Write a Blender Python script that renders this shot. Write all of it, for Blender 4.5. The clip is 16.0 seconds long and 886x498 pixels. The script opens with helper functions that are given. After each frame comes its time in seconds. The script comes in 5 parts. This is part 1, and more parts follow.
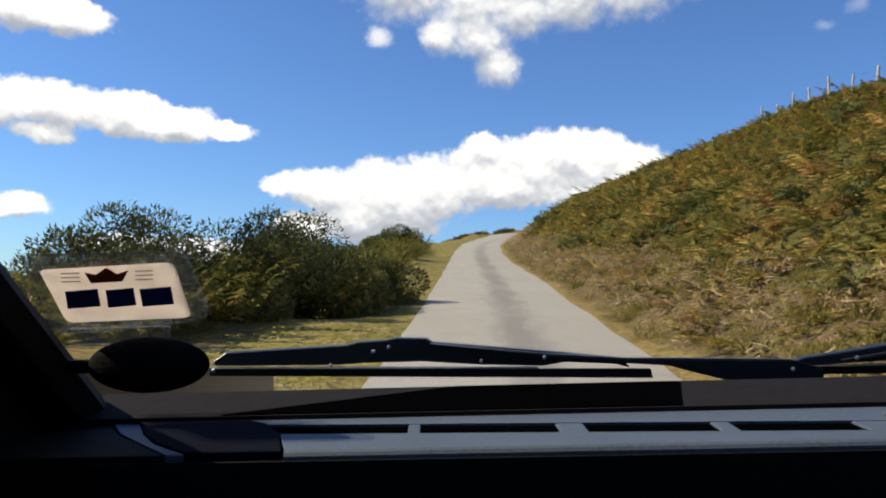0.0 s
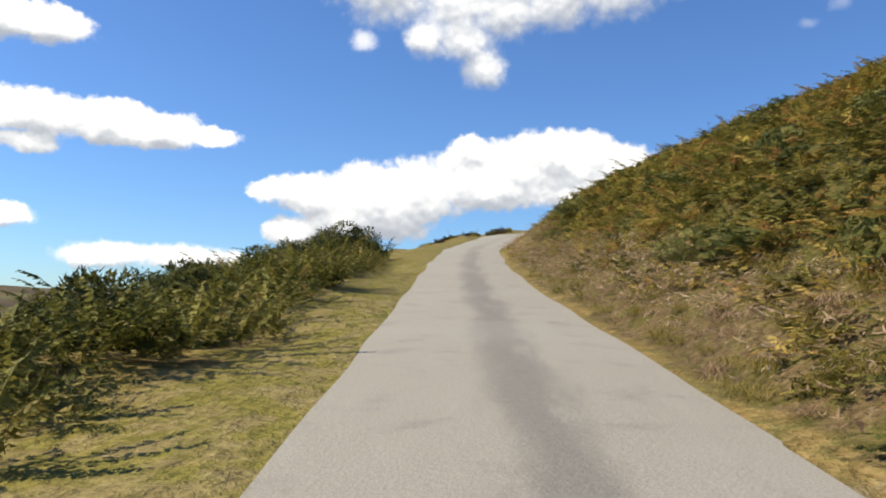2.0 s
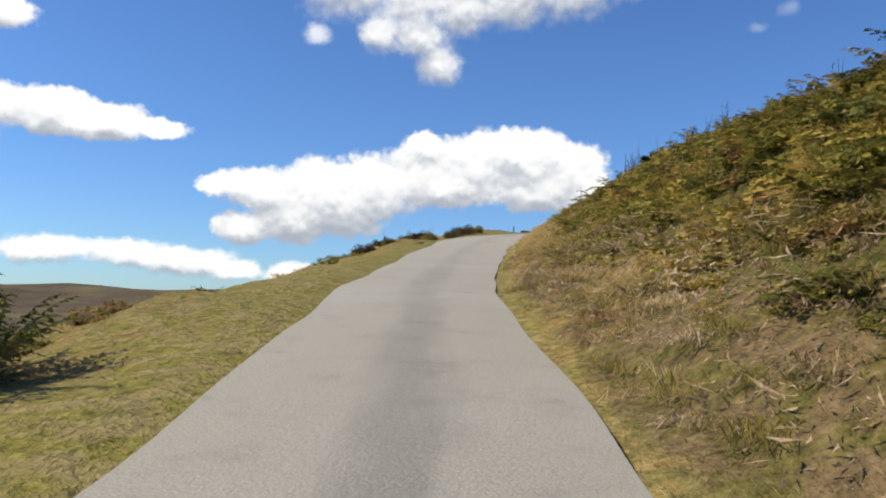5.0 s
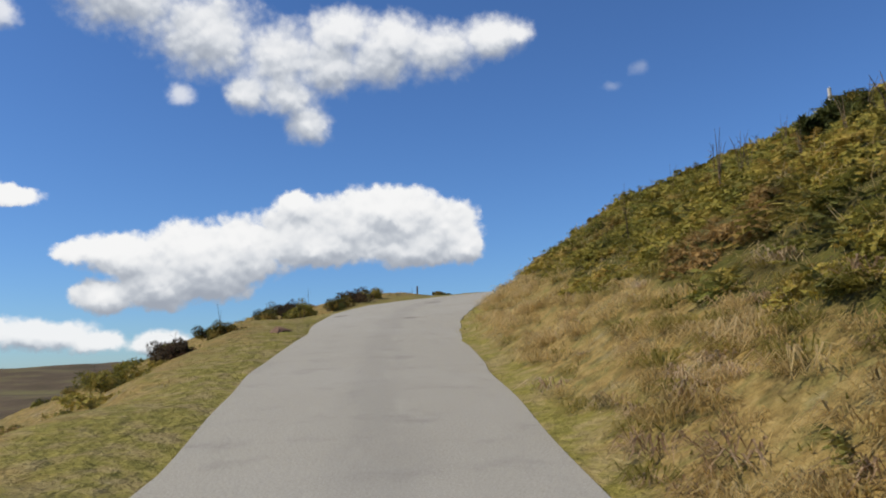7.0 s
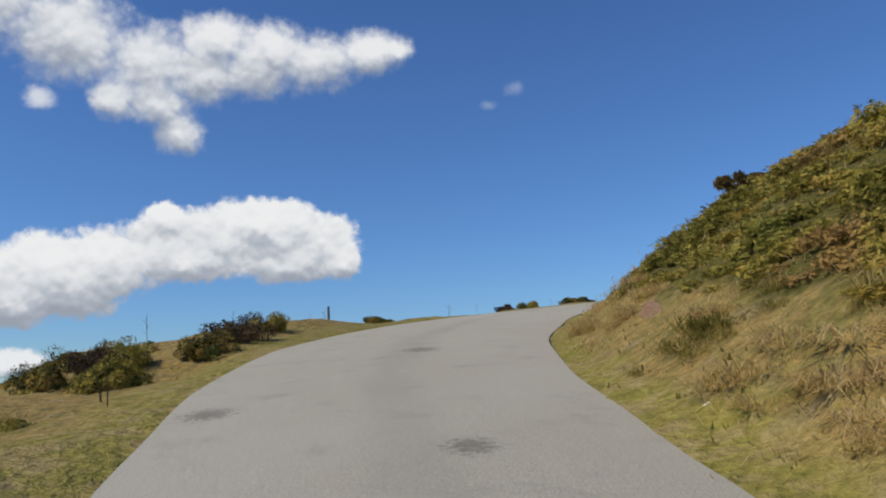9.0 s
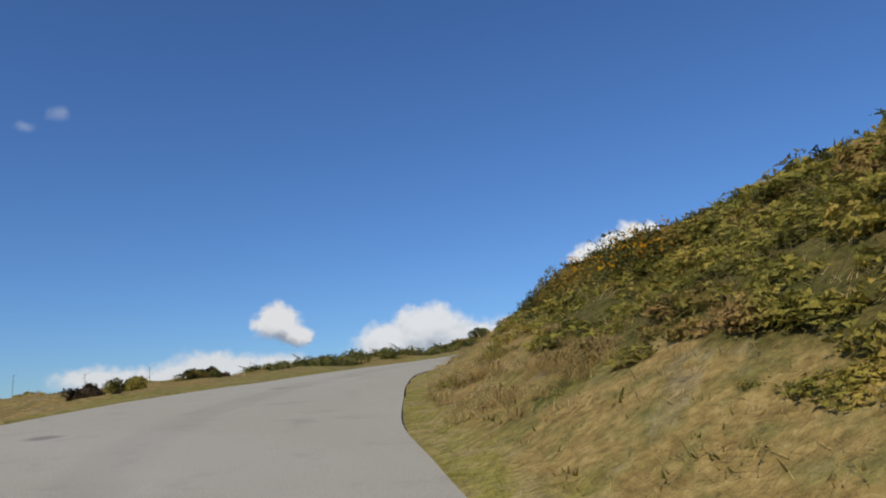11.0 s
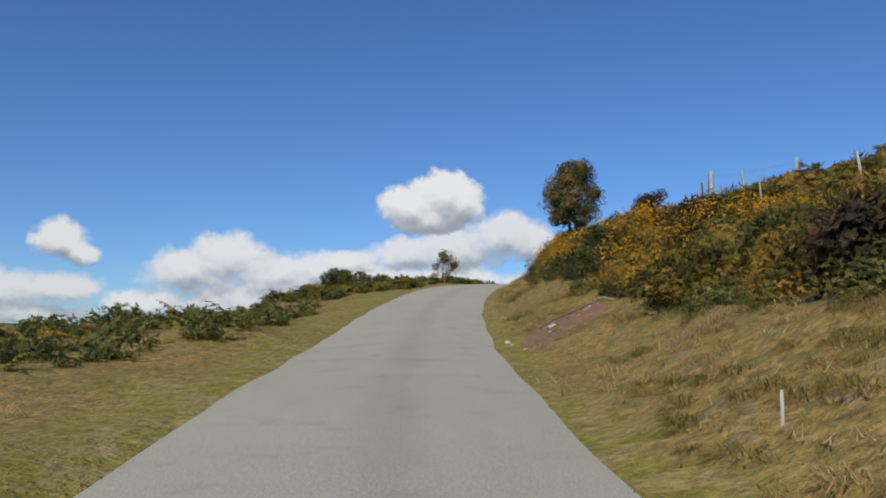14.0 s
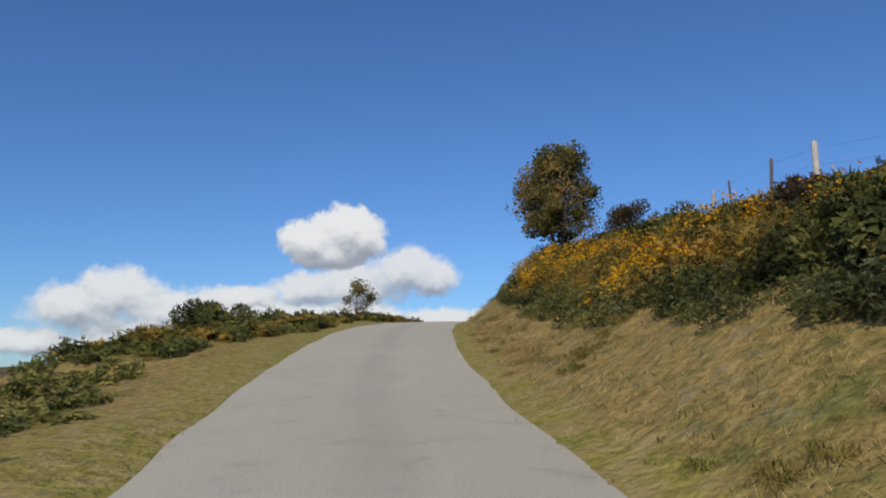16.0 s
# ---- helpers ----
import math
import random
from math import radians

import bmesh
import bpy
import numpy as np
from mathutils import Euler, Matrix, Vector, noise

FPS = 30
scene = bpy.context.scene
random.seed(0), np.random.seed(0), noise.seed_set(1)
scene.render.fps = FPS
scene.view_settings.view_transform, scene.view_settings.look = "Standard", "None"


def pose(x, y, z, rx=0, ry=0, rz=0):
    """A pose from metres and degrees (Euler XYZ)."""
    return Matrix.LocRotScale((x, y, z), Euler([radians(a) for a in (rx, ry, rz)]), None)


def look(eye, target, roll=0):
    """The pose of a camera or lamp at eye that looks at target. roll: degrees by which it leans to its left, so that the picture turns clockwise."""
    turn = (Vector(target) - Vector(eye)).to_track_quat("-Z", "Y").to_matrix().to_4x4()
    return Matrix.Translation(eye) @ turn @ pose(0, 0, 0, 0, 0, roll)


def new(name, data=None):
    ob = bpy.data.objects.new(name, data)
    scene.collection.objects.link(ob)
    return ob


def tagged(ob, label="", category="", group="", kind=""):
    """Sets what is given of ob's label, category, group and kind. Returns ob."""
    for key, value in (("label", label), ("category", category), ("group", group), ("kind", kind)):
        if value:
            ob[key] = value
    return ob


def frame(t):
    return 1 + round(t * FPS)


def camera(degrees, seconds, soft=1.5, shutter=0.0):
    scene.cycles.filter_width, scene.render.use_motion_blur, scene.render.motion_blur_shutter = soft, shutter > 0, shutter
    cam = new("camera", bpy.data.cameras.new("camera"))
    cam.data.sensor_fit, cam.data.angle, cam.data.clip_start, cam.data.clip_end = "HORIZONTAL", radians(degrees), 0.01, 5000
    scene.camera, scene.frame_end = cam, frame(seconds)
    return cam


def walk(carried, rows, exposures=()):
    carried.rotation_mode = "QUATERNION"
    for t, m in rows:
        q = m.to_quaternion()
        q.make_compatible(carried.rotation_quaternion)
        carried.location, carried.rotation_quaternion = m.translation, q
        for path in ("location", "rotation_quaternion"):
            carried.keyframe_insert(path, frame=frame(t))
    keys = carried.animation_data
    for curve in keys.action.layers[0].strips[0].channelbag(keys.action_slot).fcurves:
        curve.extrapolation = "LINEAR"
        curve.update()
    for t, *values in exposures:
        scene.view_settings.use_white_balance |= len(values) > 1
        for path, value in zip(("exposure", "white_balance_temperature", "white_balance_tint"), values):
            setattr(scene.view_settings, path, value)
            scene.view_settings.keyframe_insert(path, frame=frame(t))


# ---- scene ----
cam = camera(57.5, 16.0, soft=1.9)
# seconds, place of the eye, yaw, pitch and roll
PATH = [
    (0, 0.00, 0.00, 1.30, 0.00, 3.84, 2.00),
    (0.5, 0.26, 4.53, 1.67, -1.01, 5.06, 2.71),
    (1, 0.46, 9.03, 2.03, 0.72, 2.61, 1.24),
    (1.5, 0.63, 13.49, 2.41, -0.76, 3.66, 2.09),
    (2, 0.78, 17.90, 2.78, -0.79, 4.08, 1.01),
    (2.5, 0.93, 22.25, 3.18, 0.38, 4.36, 0.80),
    (3, 1.13, 26.54, 3.58, -1.01, 4.90, 1.68),
    (3.5, 1.33, 30.81, 3.99, -1.78, 3.87, 2.61),
    (4, 1.60, 35.06, 4.41, -3.21, 4.09, 2.26),
    (4.2, 1.71, 36.74, 4.59, -3.07, 3.83, 2.22),
    (6.3, 2.78, 54.06, 6.49, -9.53, 6.03, -0.23),
    (6.5, 2.87, 55.66, 6.67, -10.98, 8.86, -0.22),
    (7, 3.10, 59.63, 7.12, -12.99, 7.95, -1.93),
    (7.5, 3.32, 63.56, 7.55, -14.07, 7.98, -1.41),
    (8, 3.63, 67.44, 7.96, -14.62, 7.39, -1.65),
    (8.5, 4.07, 71.26, 8.38, -16.52, 8.17, -2.55),
    (9, 4.64, 74.95, 8.80, -21.84, 8.69, -2.70),
    (9.5, 5.45, 78.41, 9.26, -27.98, 9.28, -2.67),
    (9.7, 5.86, 79.75, 9.44, -32.65, 8.99, -1.76),
    (11.8, 12.81, 92.12, 11.21, -57.90, 10.84, -4.58),
    (12, 13.72, 93.13, 11.37, -56.56, 9.66, -3.10),
    (12.5, 16.20, 95.45, 11.75, -56.41, 9.08, -1.74),
    (13, 18.95, 97.56, 12.09, -60.26, 8.27, -1.27),
    (13.5, 21.91, 99.53, 12.40, -64.05, 7.52, -0.27),
    (14, 25.01, 101.36, 12.70, -67.57, 6.08, 0.25),
    (14.5, 28.18, 103.05, 12.97, -70.01, 5.43, -0.95),
    (15, 31.37, 104.64, 13.23, -69.64, 7.02, -1.15),
    (15.5, 34.63, 106.16, 13.49, -72.82, 6.77, -1.40),
    (16, 37.90, 107.60, 13.73, -74.59, 8.58, -0.39),
]
walk(cam, [(t, pose(x, y, z, 90 + pitch, 0, yaw) @ pose(0, 0, 0, 0, 0, roll)) for t, x, y, z, yaw, pitch, roll in PATH],
     [(0, 0.38, 7000, 10), (1.5, 0.52, 7000, 10), (3, 0.34, 6950, 10), (4.2, 0.34, 6850, 10), (7, 0.02, 6600, 10), (9.7, -0.12, 6520, 10), (12, -0.19, 6450, 10), (16, -0.15, 6500, 10)])

# ---- light ----
SUN_AZ, SUN_EL = 88.0, 41.0        # degrees to the left of +y, and up
world = bpy.data.worlds.new("sky")
scene.world = world
world.use_nodes = True
wn = world.node_tree
sky = wn.nodes.new("ShaderNodeTexSky")
sky.sky_type = "NISHITA"
sky.sun_disc = False
sky.sun_elevation = radians(SUN_EL)
sky.sun_rotation = radians(-SUN_AZ)
sky.altitude = 300
sky.dust_density = 0.2
sky.ozone_density = 3.0
deep = wn.nodes.new("ShaderNodeMix")            # the deep blue of clear upland air
deep.data_type, deep.blend_type = "RGBA", "MULTIPLY"
deep.inputs[0].default_value = 1.0
deep.inputs[7].default_value = (0.545, 0.81, 1.18, 1)
wn.links.new(sky.outputs[0], deep.inputs[6])
wn.links.new(deep.outputs[2], wn.nodes["Background"].inputs[0])
wn.nodes["Background"].inputs[1].default_value = 0.10
sun_vec = Vector((-math.sin(radians(SUN_AZ)) * math.cos(radians(SUN_EL)), math.cos(radians(SUN_AZ)) * math.cos(radians(SUN_EL)), math.sin(radians(SUN_EL))))
sun = new("sun", bpy.data.lights.new("sun", "SUN"))
sun.data.energy = 4.05
sun.data.angle = radians(0.6)
sun.data.color = (1.0, 0.935, 0.79)
sun.matrix_world = look(sun_vec * 300, (0, 0, 0))


# ---- node helpers ----
class Nodes:
    """A small writer of node materials."""

    def __init__(self, name):
        self.mat = bpy.data.materials.new(name)
        self.mat.use_nodes = True
        self.tree = self.mat.node_tree
        self.bsdf = self.tree.nodes["Principled BSDF"]
        self.out = self.tree.nodes["Material Output"]

    def node(self, kind, **values):
        n = self.tree.nodes.new(kind)
        for key, value in values.items():
            n.inputs[key.replace("_", " ")].default_value = value
        return n

    def link(self, a, b):
        self.tree.links.new(a, b)

    def coords(self, space="Object"):
        return self.tree.nodes.new("ShaderNodeTexCoord").outputs[space]

    def noise(self, vec, scale, detail=4.0, rough=0.55):
        n = self.node("ShaderNodeTexNoise", Scale=scale, Detail=detail, Roughness=rough)
        self.link(vec, n.inputs["Vector"])
        return n.outputs["Fac"]

    def ramp(self, fac, stops):
        r = self.tree.nodes.new("ShaderNodeValToRGB")
        while len(r.color_ramp.elements) < len(stops):
            r.color_ramp.elements.new(0.5)
        for e, (at, col) in zip(r.color_ramp.elements, stops):
            e.position = at
            e.color = (*col, 1) if len(col) == 3 else col
        self.link(fac, r.inputs[0])
        return r.outputs[0]

    def mix(self, fac, a, b, kind="MIX"):
        m = self.tree.nodes.new("ShaderNodeMix")
        m.data_type, m.blend_type = "RGBA", kind
        for slot, value in ((0, fac), (6, a), (7, b)):
            if isinstance(value, (int, float)):
                m.inputs[slot].default_value = value
            elif isinstance(value, tuple):
                m.inputs[slot].default_value = (*value, 1)
            else:
                self.link(value, m.inputs[slot])
        return m.outputs[2]

    def math(self, op, a, b=0.0, c=0.0):
        m = self.tree.nodes.new("ShaderNodeMath")
        m.operation = op
        for slot, value in ((0, a), (1, b), (2, c)):
            if isinstance(value, (int, float)):
                m.inputs[slot].default_value = value
            else:
                self.link(value, m.inputs[slot])
        return m.outputs[0]

    def smooth(self, value, lo, hi):
        m = self.tree.nodes.new("ShaderNodeMapRange")
        m.interpolation_type = "SMOOTHSTEP"
        m.inputs[1].default_value, m.inputs[2].default_value = lo, hi
        self.link(value, m.inputs[0])
        return m.outputs[0]

    def bump(self, height, strength, distance):
        b = self.node("ShaderNodeBump", Strength=strength, Distance=distance)
        self.link(height, b.inputs["Height"])
        self.link(b.outputs[0], self.bsdf.inputs["Normal"])

    def done(self, colour=None, rough=0.85, spec=0.3, metal=0.0):
        if isinstance(colour, tuple):
            self.bsdf.inputs["Base Color"].default_value = (*colour, 1)
        elif colour is not None:
            self.link(colour, self.bsdf.inputs["Base Color"])
        self.bsdf.inputs["Roughness"].default_value = rough
        self.bsdf.inputs["Specular IOR Level"].default_value = spec
        self.bsdf.inputs["Metallic"].default_value = metal
        return self.mat


# ---- the lie of the land ----
# the line on which the road runs: x, y, height of the road
LINE = np.array([(-2.6, -40, -3.4), (-0.92, -14.0, -1.12), (0, 0, 0), (0.78, 17.9, 1.48), (1.6, 35.06, 3.11), (2.78, 54.06, 5.19),
                 (3.63, 67.44, 6.66), (4.64, 74.95, 7.5), (5.86, 79.75, 8.14), (12.81, 92.12, 9.91), (18.95, 97.56, 10.79),
                 (28.18, 103.05, 11.67), (37.9, 107.6, 12.43), (50.93, 112.73, 13.70), (64.31, 116.82, 15.10),
                 (77.98, 119.85, 16.20), (91.85, 121.8, 16.95), (105.82, 122.65, 17.1)])


def spline(points, step):
    """A natural cubic spline through the points: the way along it, and places on it."""
    n = len(points)
    way = np.r_[0, np.cumsum(np.linalg.norm(np.diff(points, axis=0), axis=1))]
    a, b = np.zeros((n, n)), np.zeros(points.shape)
    a[0, 0] = a[-1, -1] = 1
    for i in range(1, n - 1):
        p, q = way[i] - way[i - 1], way[i + 1] - way[i]
        a[i, i - 1:i + 2] = p, 2 * (p + q), q
        b[i] = 6 * ((points[i + 1] - points[i]) / q - (points[i] - points[i - 1]) / p)
    m = np.linalg.solve(a, b)
    s = np.arange(0, way[-1], step)
    k = np.clip(np.searchsorted(way, s, "right") - 1, 0, n - 2)
    h, u = (way[k + 1] - way[k])[:, None], (s - way[k])[:, None]
    w = h - u
    return s, m[k] * w**3 / 6 / h + m[k + 1] * u**3 / 6 / h + (points[k] / h - m[k] * h / 6) * w + (points[k + 1] / h - m[k + 1] * h / 6) * u


RS, RQ = spline(LINE, 0.5)
RS = RS - RS[np.argmin(np.abs(RQ[:, 1]))] + 14.0        # 14 m lies at the start of the drive
RT = np.gradient(RQ[:, :2], axis=0)
RT /= np.linalg.norm(RT, axis=1)[:, None]


def left_edge(s):
    return np.interp(s, [0, 30, 45, 60, 72, 80, 92, 98, 104, 112, 118, 122, 128, 140, 165],
                     [-0.95, -1.0, -1.2, -1.6, -1.6, -1.0, -1.05, -2.0, -3.1, -4.0, -3.2, -2.1, -1.7, -1.5, -1.7])


def right_edge(s):
    return np.interp(s, [0, 40, 50, 60, 72, 80, 86, 96, 104, 110, 116, 122, 130, 145, 165],
                     [2, 2, 1.5, 1.1, 1.1, 1.8, 2.3, 2.25, 1.93, 1.76, 1.68, 1.48, 1.65, 1.95, 2.2])


BANK_S = [0, 30, 50, 66, 80, 92, 102, 110, 118, 130, 142, 156, 175]
BANK_1 = [0.66, 0.67, 0.69, 0.70, 0.70, 0.63, 0.64, 0.61, 0.59, 0.48, 0.54, 0.58, 0.66]
BANK_2 = [0.52, 0.53, 0.51, 0.47, 0.39, 0.375, 0.39, 0.37, 0.34, 0.30, 0.265, 0.25, 0.2]


def lay(x, y):
    """Way along the road, distance to its right and height of the road, for places in the plan."""
    x, y = np.atleast_1d(np.asarray(x, float)), np.atleast_1d(np.asarray(y, float))
    out = np.empty((3, len(x)))
    for i in range(0, len(x), 20000):
        dx, dy = x[i:i + 20000, None] - RQ[None, ::2, 0], y[i:i + 20000, None] - RQ[None, ::2, 1]
        d = np.hypot(dx, dy)
        k = d.argmin(1)
        row = np.arange(len(k))
        dm = d[row, k]
        w = ((dm[:, None] + 0.5) / (d + 0.5)) ** 12
        w /= w.sum(1)[:, None]
        t = RT[::2][k]
        along = dx[row, k] * t[:, 0] + dy[row, k] * t[:, 1]
        side = dx[row, k] * t[:, 1] - dy[row, k] * t[:, 0]
        near = np.clip(1 - dm / 12, 0, 1)
        s_near = RS[::2][k] + np.clip(along, -1, 1)
        out[0, i:i + 20000] = near * s_near + (1 - near) * (w @ RS[::2])
        out[1, i:i + 20000] = np.where(side >= 0, 1, -1) * np.where(np.abs(along) > 1.5, dm, np.abs(side))
        z_near = np.interp(s_near, RS, RQ[:, 2])
        out[2, i:i + 20000] = near * z_near + (1 - near) * (w @ RQ[::2, 2])
    return out


def wobble(x, y, size, seed=0.0):
    """A cheap smooth unevenness, about -1 to 1."""
    a, b = x / size + seed * 1.7, y / size - seed * 2.3
    return (np.sin(a * 1.3 + 1.1 * np.sin(b * 0.9 + seed)) + np.sin(b * 1.7 + 1.3 * np.sin(a * 0.7 - seed)) + np.sin((a + b) * 1.1 + seed * 3)) / 3


def land(x, y):
    """Height of the ground, and way along and distance to the right of the road."""
    x, y = np.atleast_1d(np.asarray(x, float)), np.atleast_1d(np.asarray(y, float))
    s, u, z = lay(x, y)
    v = u - right_edge(s)
    m1, m2 = np.interp(s, BANK_S, BANK_1), np.interp(s, BANK_S, BANK_2)
    up = m1 * np.clip(v - 0.4, 0, 4) + m2 * np.clip(v - 4.4, 0, 10) + 0.25 * np.clip(v - 14.4, 0, 40) + 0.05 * np.clip(v - 54, 0, 1e4)
    up = np.minimum(up, 26 + 0.02 * up)
    w = left_edge(s) - u
    flat = np.interp(s, [0, 60, 80, 95, 105, 112, 122, 135, 150, 180], [3.5, 2.6, 1.5, 1.8, 5, 11, 11, 6, 4, 4.5])
    l2 = np.interp(s, [0, 60, 90, 120, 150, 180], [-0.2, -0.29, -0.40, -0.28, -0.30, -0.28])
    down = -0.02 * np.clip(w, 0, 1e4) + l2 * np.clip(w - flat, 0, 18) - 0.3 * np.clip(w - flat - 18, 0, 150)
    h = np.where(u > 0, up, down)
    rough = np.clip(np.maximum(v, w) / 2.0, 0, 1)
    h = h + rough * (0.16 * wobble(x, y, 1.3) + 0.30 * wobble(x, y, 4.1, 2.0) + 0.08 * wobble(x, y, 0.55, 5.0))
    inside = (v < 0.0) & (w < 0.0)
    h = np.where(inside, -0.05, h + 0.03 * np.clip(np.maximum(v, w) / 0.3, 0, 1))
    return z + h, s, u


def mesh_object(name, verts, faces, material, parent=None, smooth=False):
    """One mesh object from arrays of corners and of faces that all have as many corners."""
    verts, faces = np.asarray(verts, np.float32), np.asarray(faces, np.int32)
    me = bpy.data.meshes.new(name)
    me.vertices.add(len(verts))
    me.vertices.foreach_set("co", verts.ravel())
    n = faces.shape[1]
    me.loops.add(faces.size)
    me.loops.foreach_set("vertex_index", faces.ravel())
    me.polygons.add(len(faces))
    me.polygons.foreach_set("loop_start", np.arange(0, faces.size, n, dtype=np.int32))
    me.polygons.foreach_set("use_smooth", np.full(len(faces), smooth))
    me.update(calc_edges=True)
    me.materials.append(material)
    ob = new(name, me)
    if parent is not None:
        ob.parent = parent
    return ob


def grid_faces(rows, cols):
    a = (np.arange(rows - 1)[:, None] * cols + np.arange(cols - 1)[None]).ravel()
    return np.stack([a, a + 1, a + cols + 1, a + cols], 1)


# ---- materials of the land ----
def ground_material():
    n = Nodes("heath_ground")
    p = n.coords()
    big, mid, fine = n.noise(p, 0.11, 4), n.noise(p, 0.9, 5, 0.6), n.noise(p, 9.0, 5, 0.7)
    straw = n.ramp(fine, [(0.3, (0.16, 0.105, 0.033)), (0.55, (0.31, 0.215, 0.075)), (0.75, (0.45, 0.33, 0.135))])
    tuft = n.noise(p, 3.4, 5, 0.6)
    straw = n.mix(n.smooth(tuft, 0.44, 0.66), straw, n.ramp(fine, [(0.3, (0.10, 0.088, 0.028)), (0.55, (0.21, 0.172, 0.055)), (0.75, (0.31, 0.25, 0.095))]))
    straw = n.mix(n.math("MULTIPLY", n.smooth(n.noise(p, 1.7, 4), 0.55, 0.72), 0.6), straw, n.ramp(fine, [(0.3, (0.20, 0.135, 0.075)), (0.7, (0.46, 0.35, 0.22))]))
    green = n.ramp(fine, [(0.3, (0.055, 0.065, 0.015)), (0.6, (0.13, 0.14, 0.03)), (0.8, (0.22, 0.21, 0.06))])
    both = n.mix(n.smooth(n.math("ADD", n.math("MULTIPLY", mid, 0.6), n.math("MULTIPLY", big, 0.5)), 0.56, 0.78), straw, green)
    heather = n.ramp(fine, [(0.3, (0.05, 0.035, 0.02)), (0.7, (0.16, 0.11, 0.06))])
    col = n.mix(n.smooth(n.noise(p, 0.35, 4), 0.64, 0.78), both, heather)
    place = n.tree.nodes.new("ShaderNodeVectorMath")
    place.operation = "DISTANCE"
    n.link(p, place.inputs[0])
    place.inputs[1].default_value = (45, 70, 0)
    moor = n.ramp(n.noise(p, 0.006, 6, 0.65), [(0.35, (0.075, 0.06, 0.03)), (0.5, (0.12, 0.085, 0.05)), (0.65, (0.17, 0.15, 0.06))])
    col = n.mix(n.smooth(place.outputs["Value"], 170, 330), col, moor)
    kinds = n.noise(p, 2.6, 4, 0.6)
    turf = n.mix(n.smooth(kinds, 0.42, 0.62), n.ramp(fine, [(0.28, (0.12, 0.11, 0.022)), (0.55, (0.255, 0.215, 0.05)), (0.78, (0.38, 0.31, 0.10))]),
                 n.ramp(fine, [(0.28, (0.20, 0.15, 0.055)), (0.55, (0.31, 0.24, 0.095)), (0.78, (0.43, 0.34, 0.16))]))
    litter = n.mix(n.smooth(kinds, 0.4, 0.65), n.ramp(fine, [(0.28, (0.07, 0.048, 0.023)), (0.55, (0.19, 0.13, 0.062)), (0.78, (0.36, 0.26, 0.14))]),
                   n.ramp(fine, [(0.28, (0.05, 0.045, 0.014)), (0.55, (0.14, 0.118, 0.032)), (0.78, (0.26, 0.21, 0.075))]))
    # low olive cover between shrubs, darkened to carry the scrub's own shade
    shaded_cover = n.mix(n.smooth(kinds, 0.38, 0.62), n.ramp(fine, [(0.28, (0.028, 0.030, 0.008)), (0.5, (0.085, 0.080, 0.019)), (0.75, (0.17, 0.15, 0.036))]),
                 n.ramp(fine, [(0.28, (0.038, 0.032, 0.010)), (0.5, (0.105, 0.085, 0.026)), (0.75, (0.20, 0.15, 0.05))]))
    for name, cover in (("litter", litter), ("shaded_cover", shaded_cover), ("verge", turf)):
        grows = n.node("ShaderNodeAttribute")
        grows.attribute_name = name
        col = n.mix(n.smooth(n.math("ADD", grows.outputs["Fac"], n.math("MULTIPLY", n.math("SUBTRACT", mid, 0.5), 1.5)), 0.3, 0.65), col, cover)
    n.bump(n.math("ADD", n.math("MULTIPLY", fine, 0.35), tuft), 0.75, 0.22)
    return n.done(col, 0.95, 0.1)


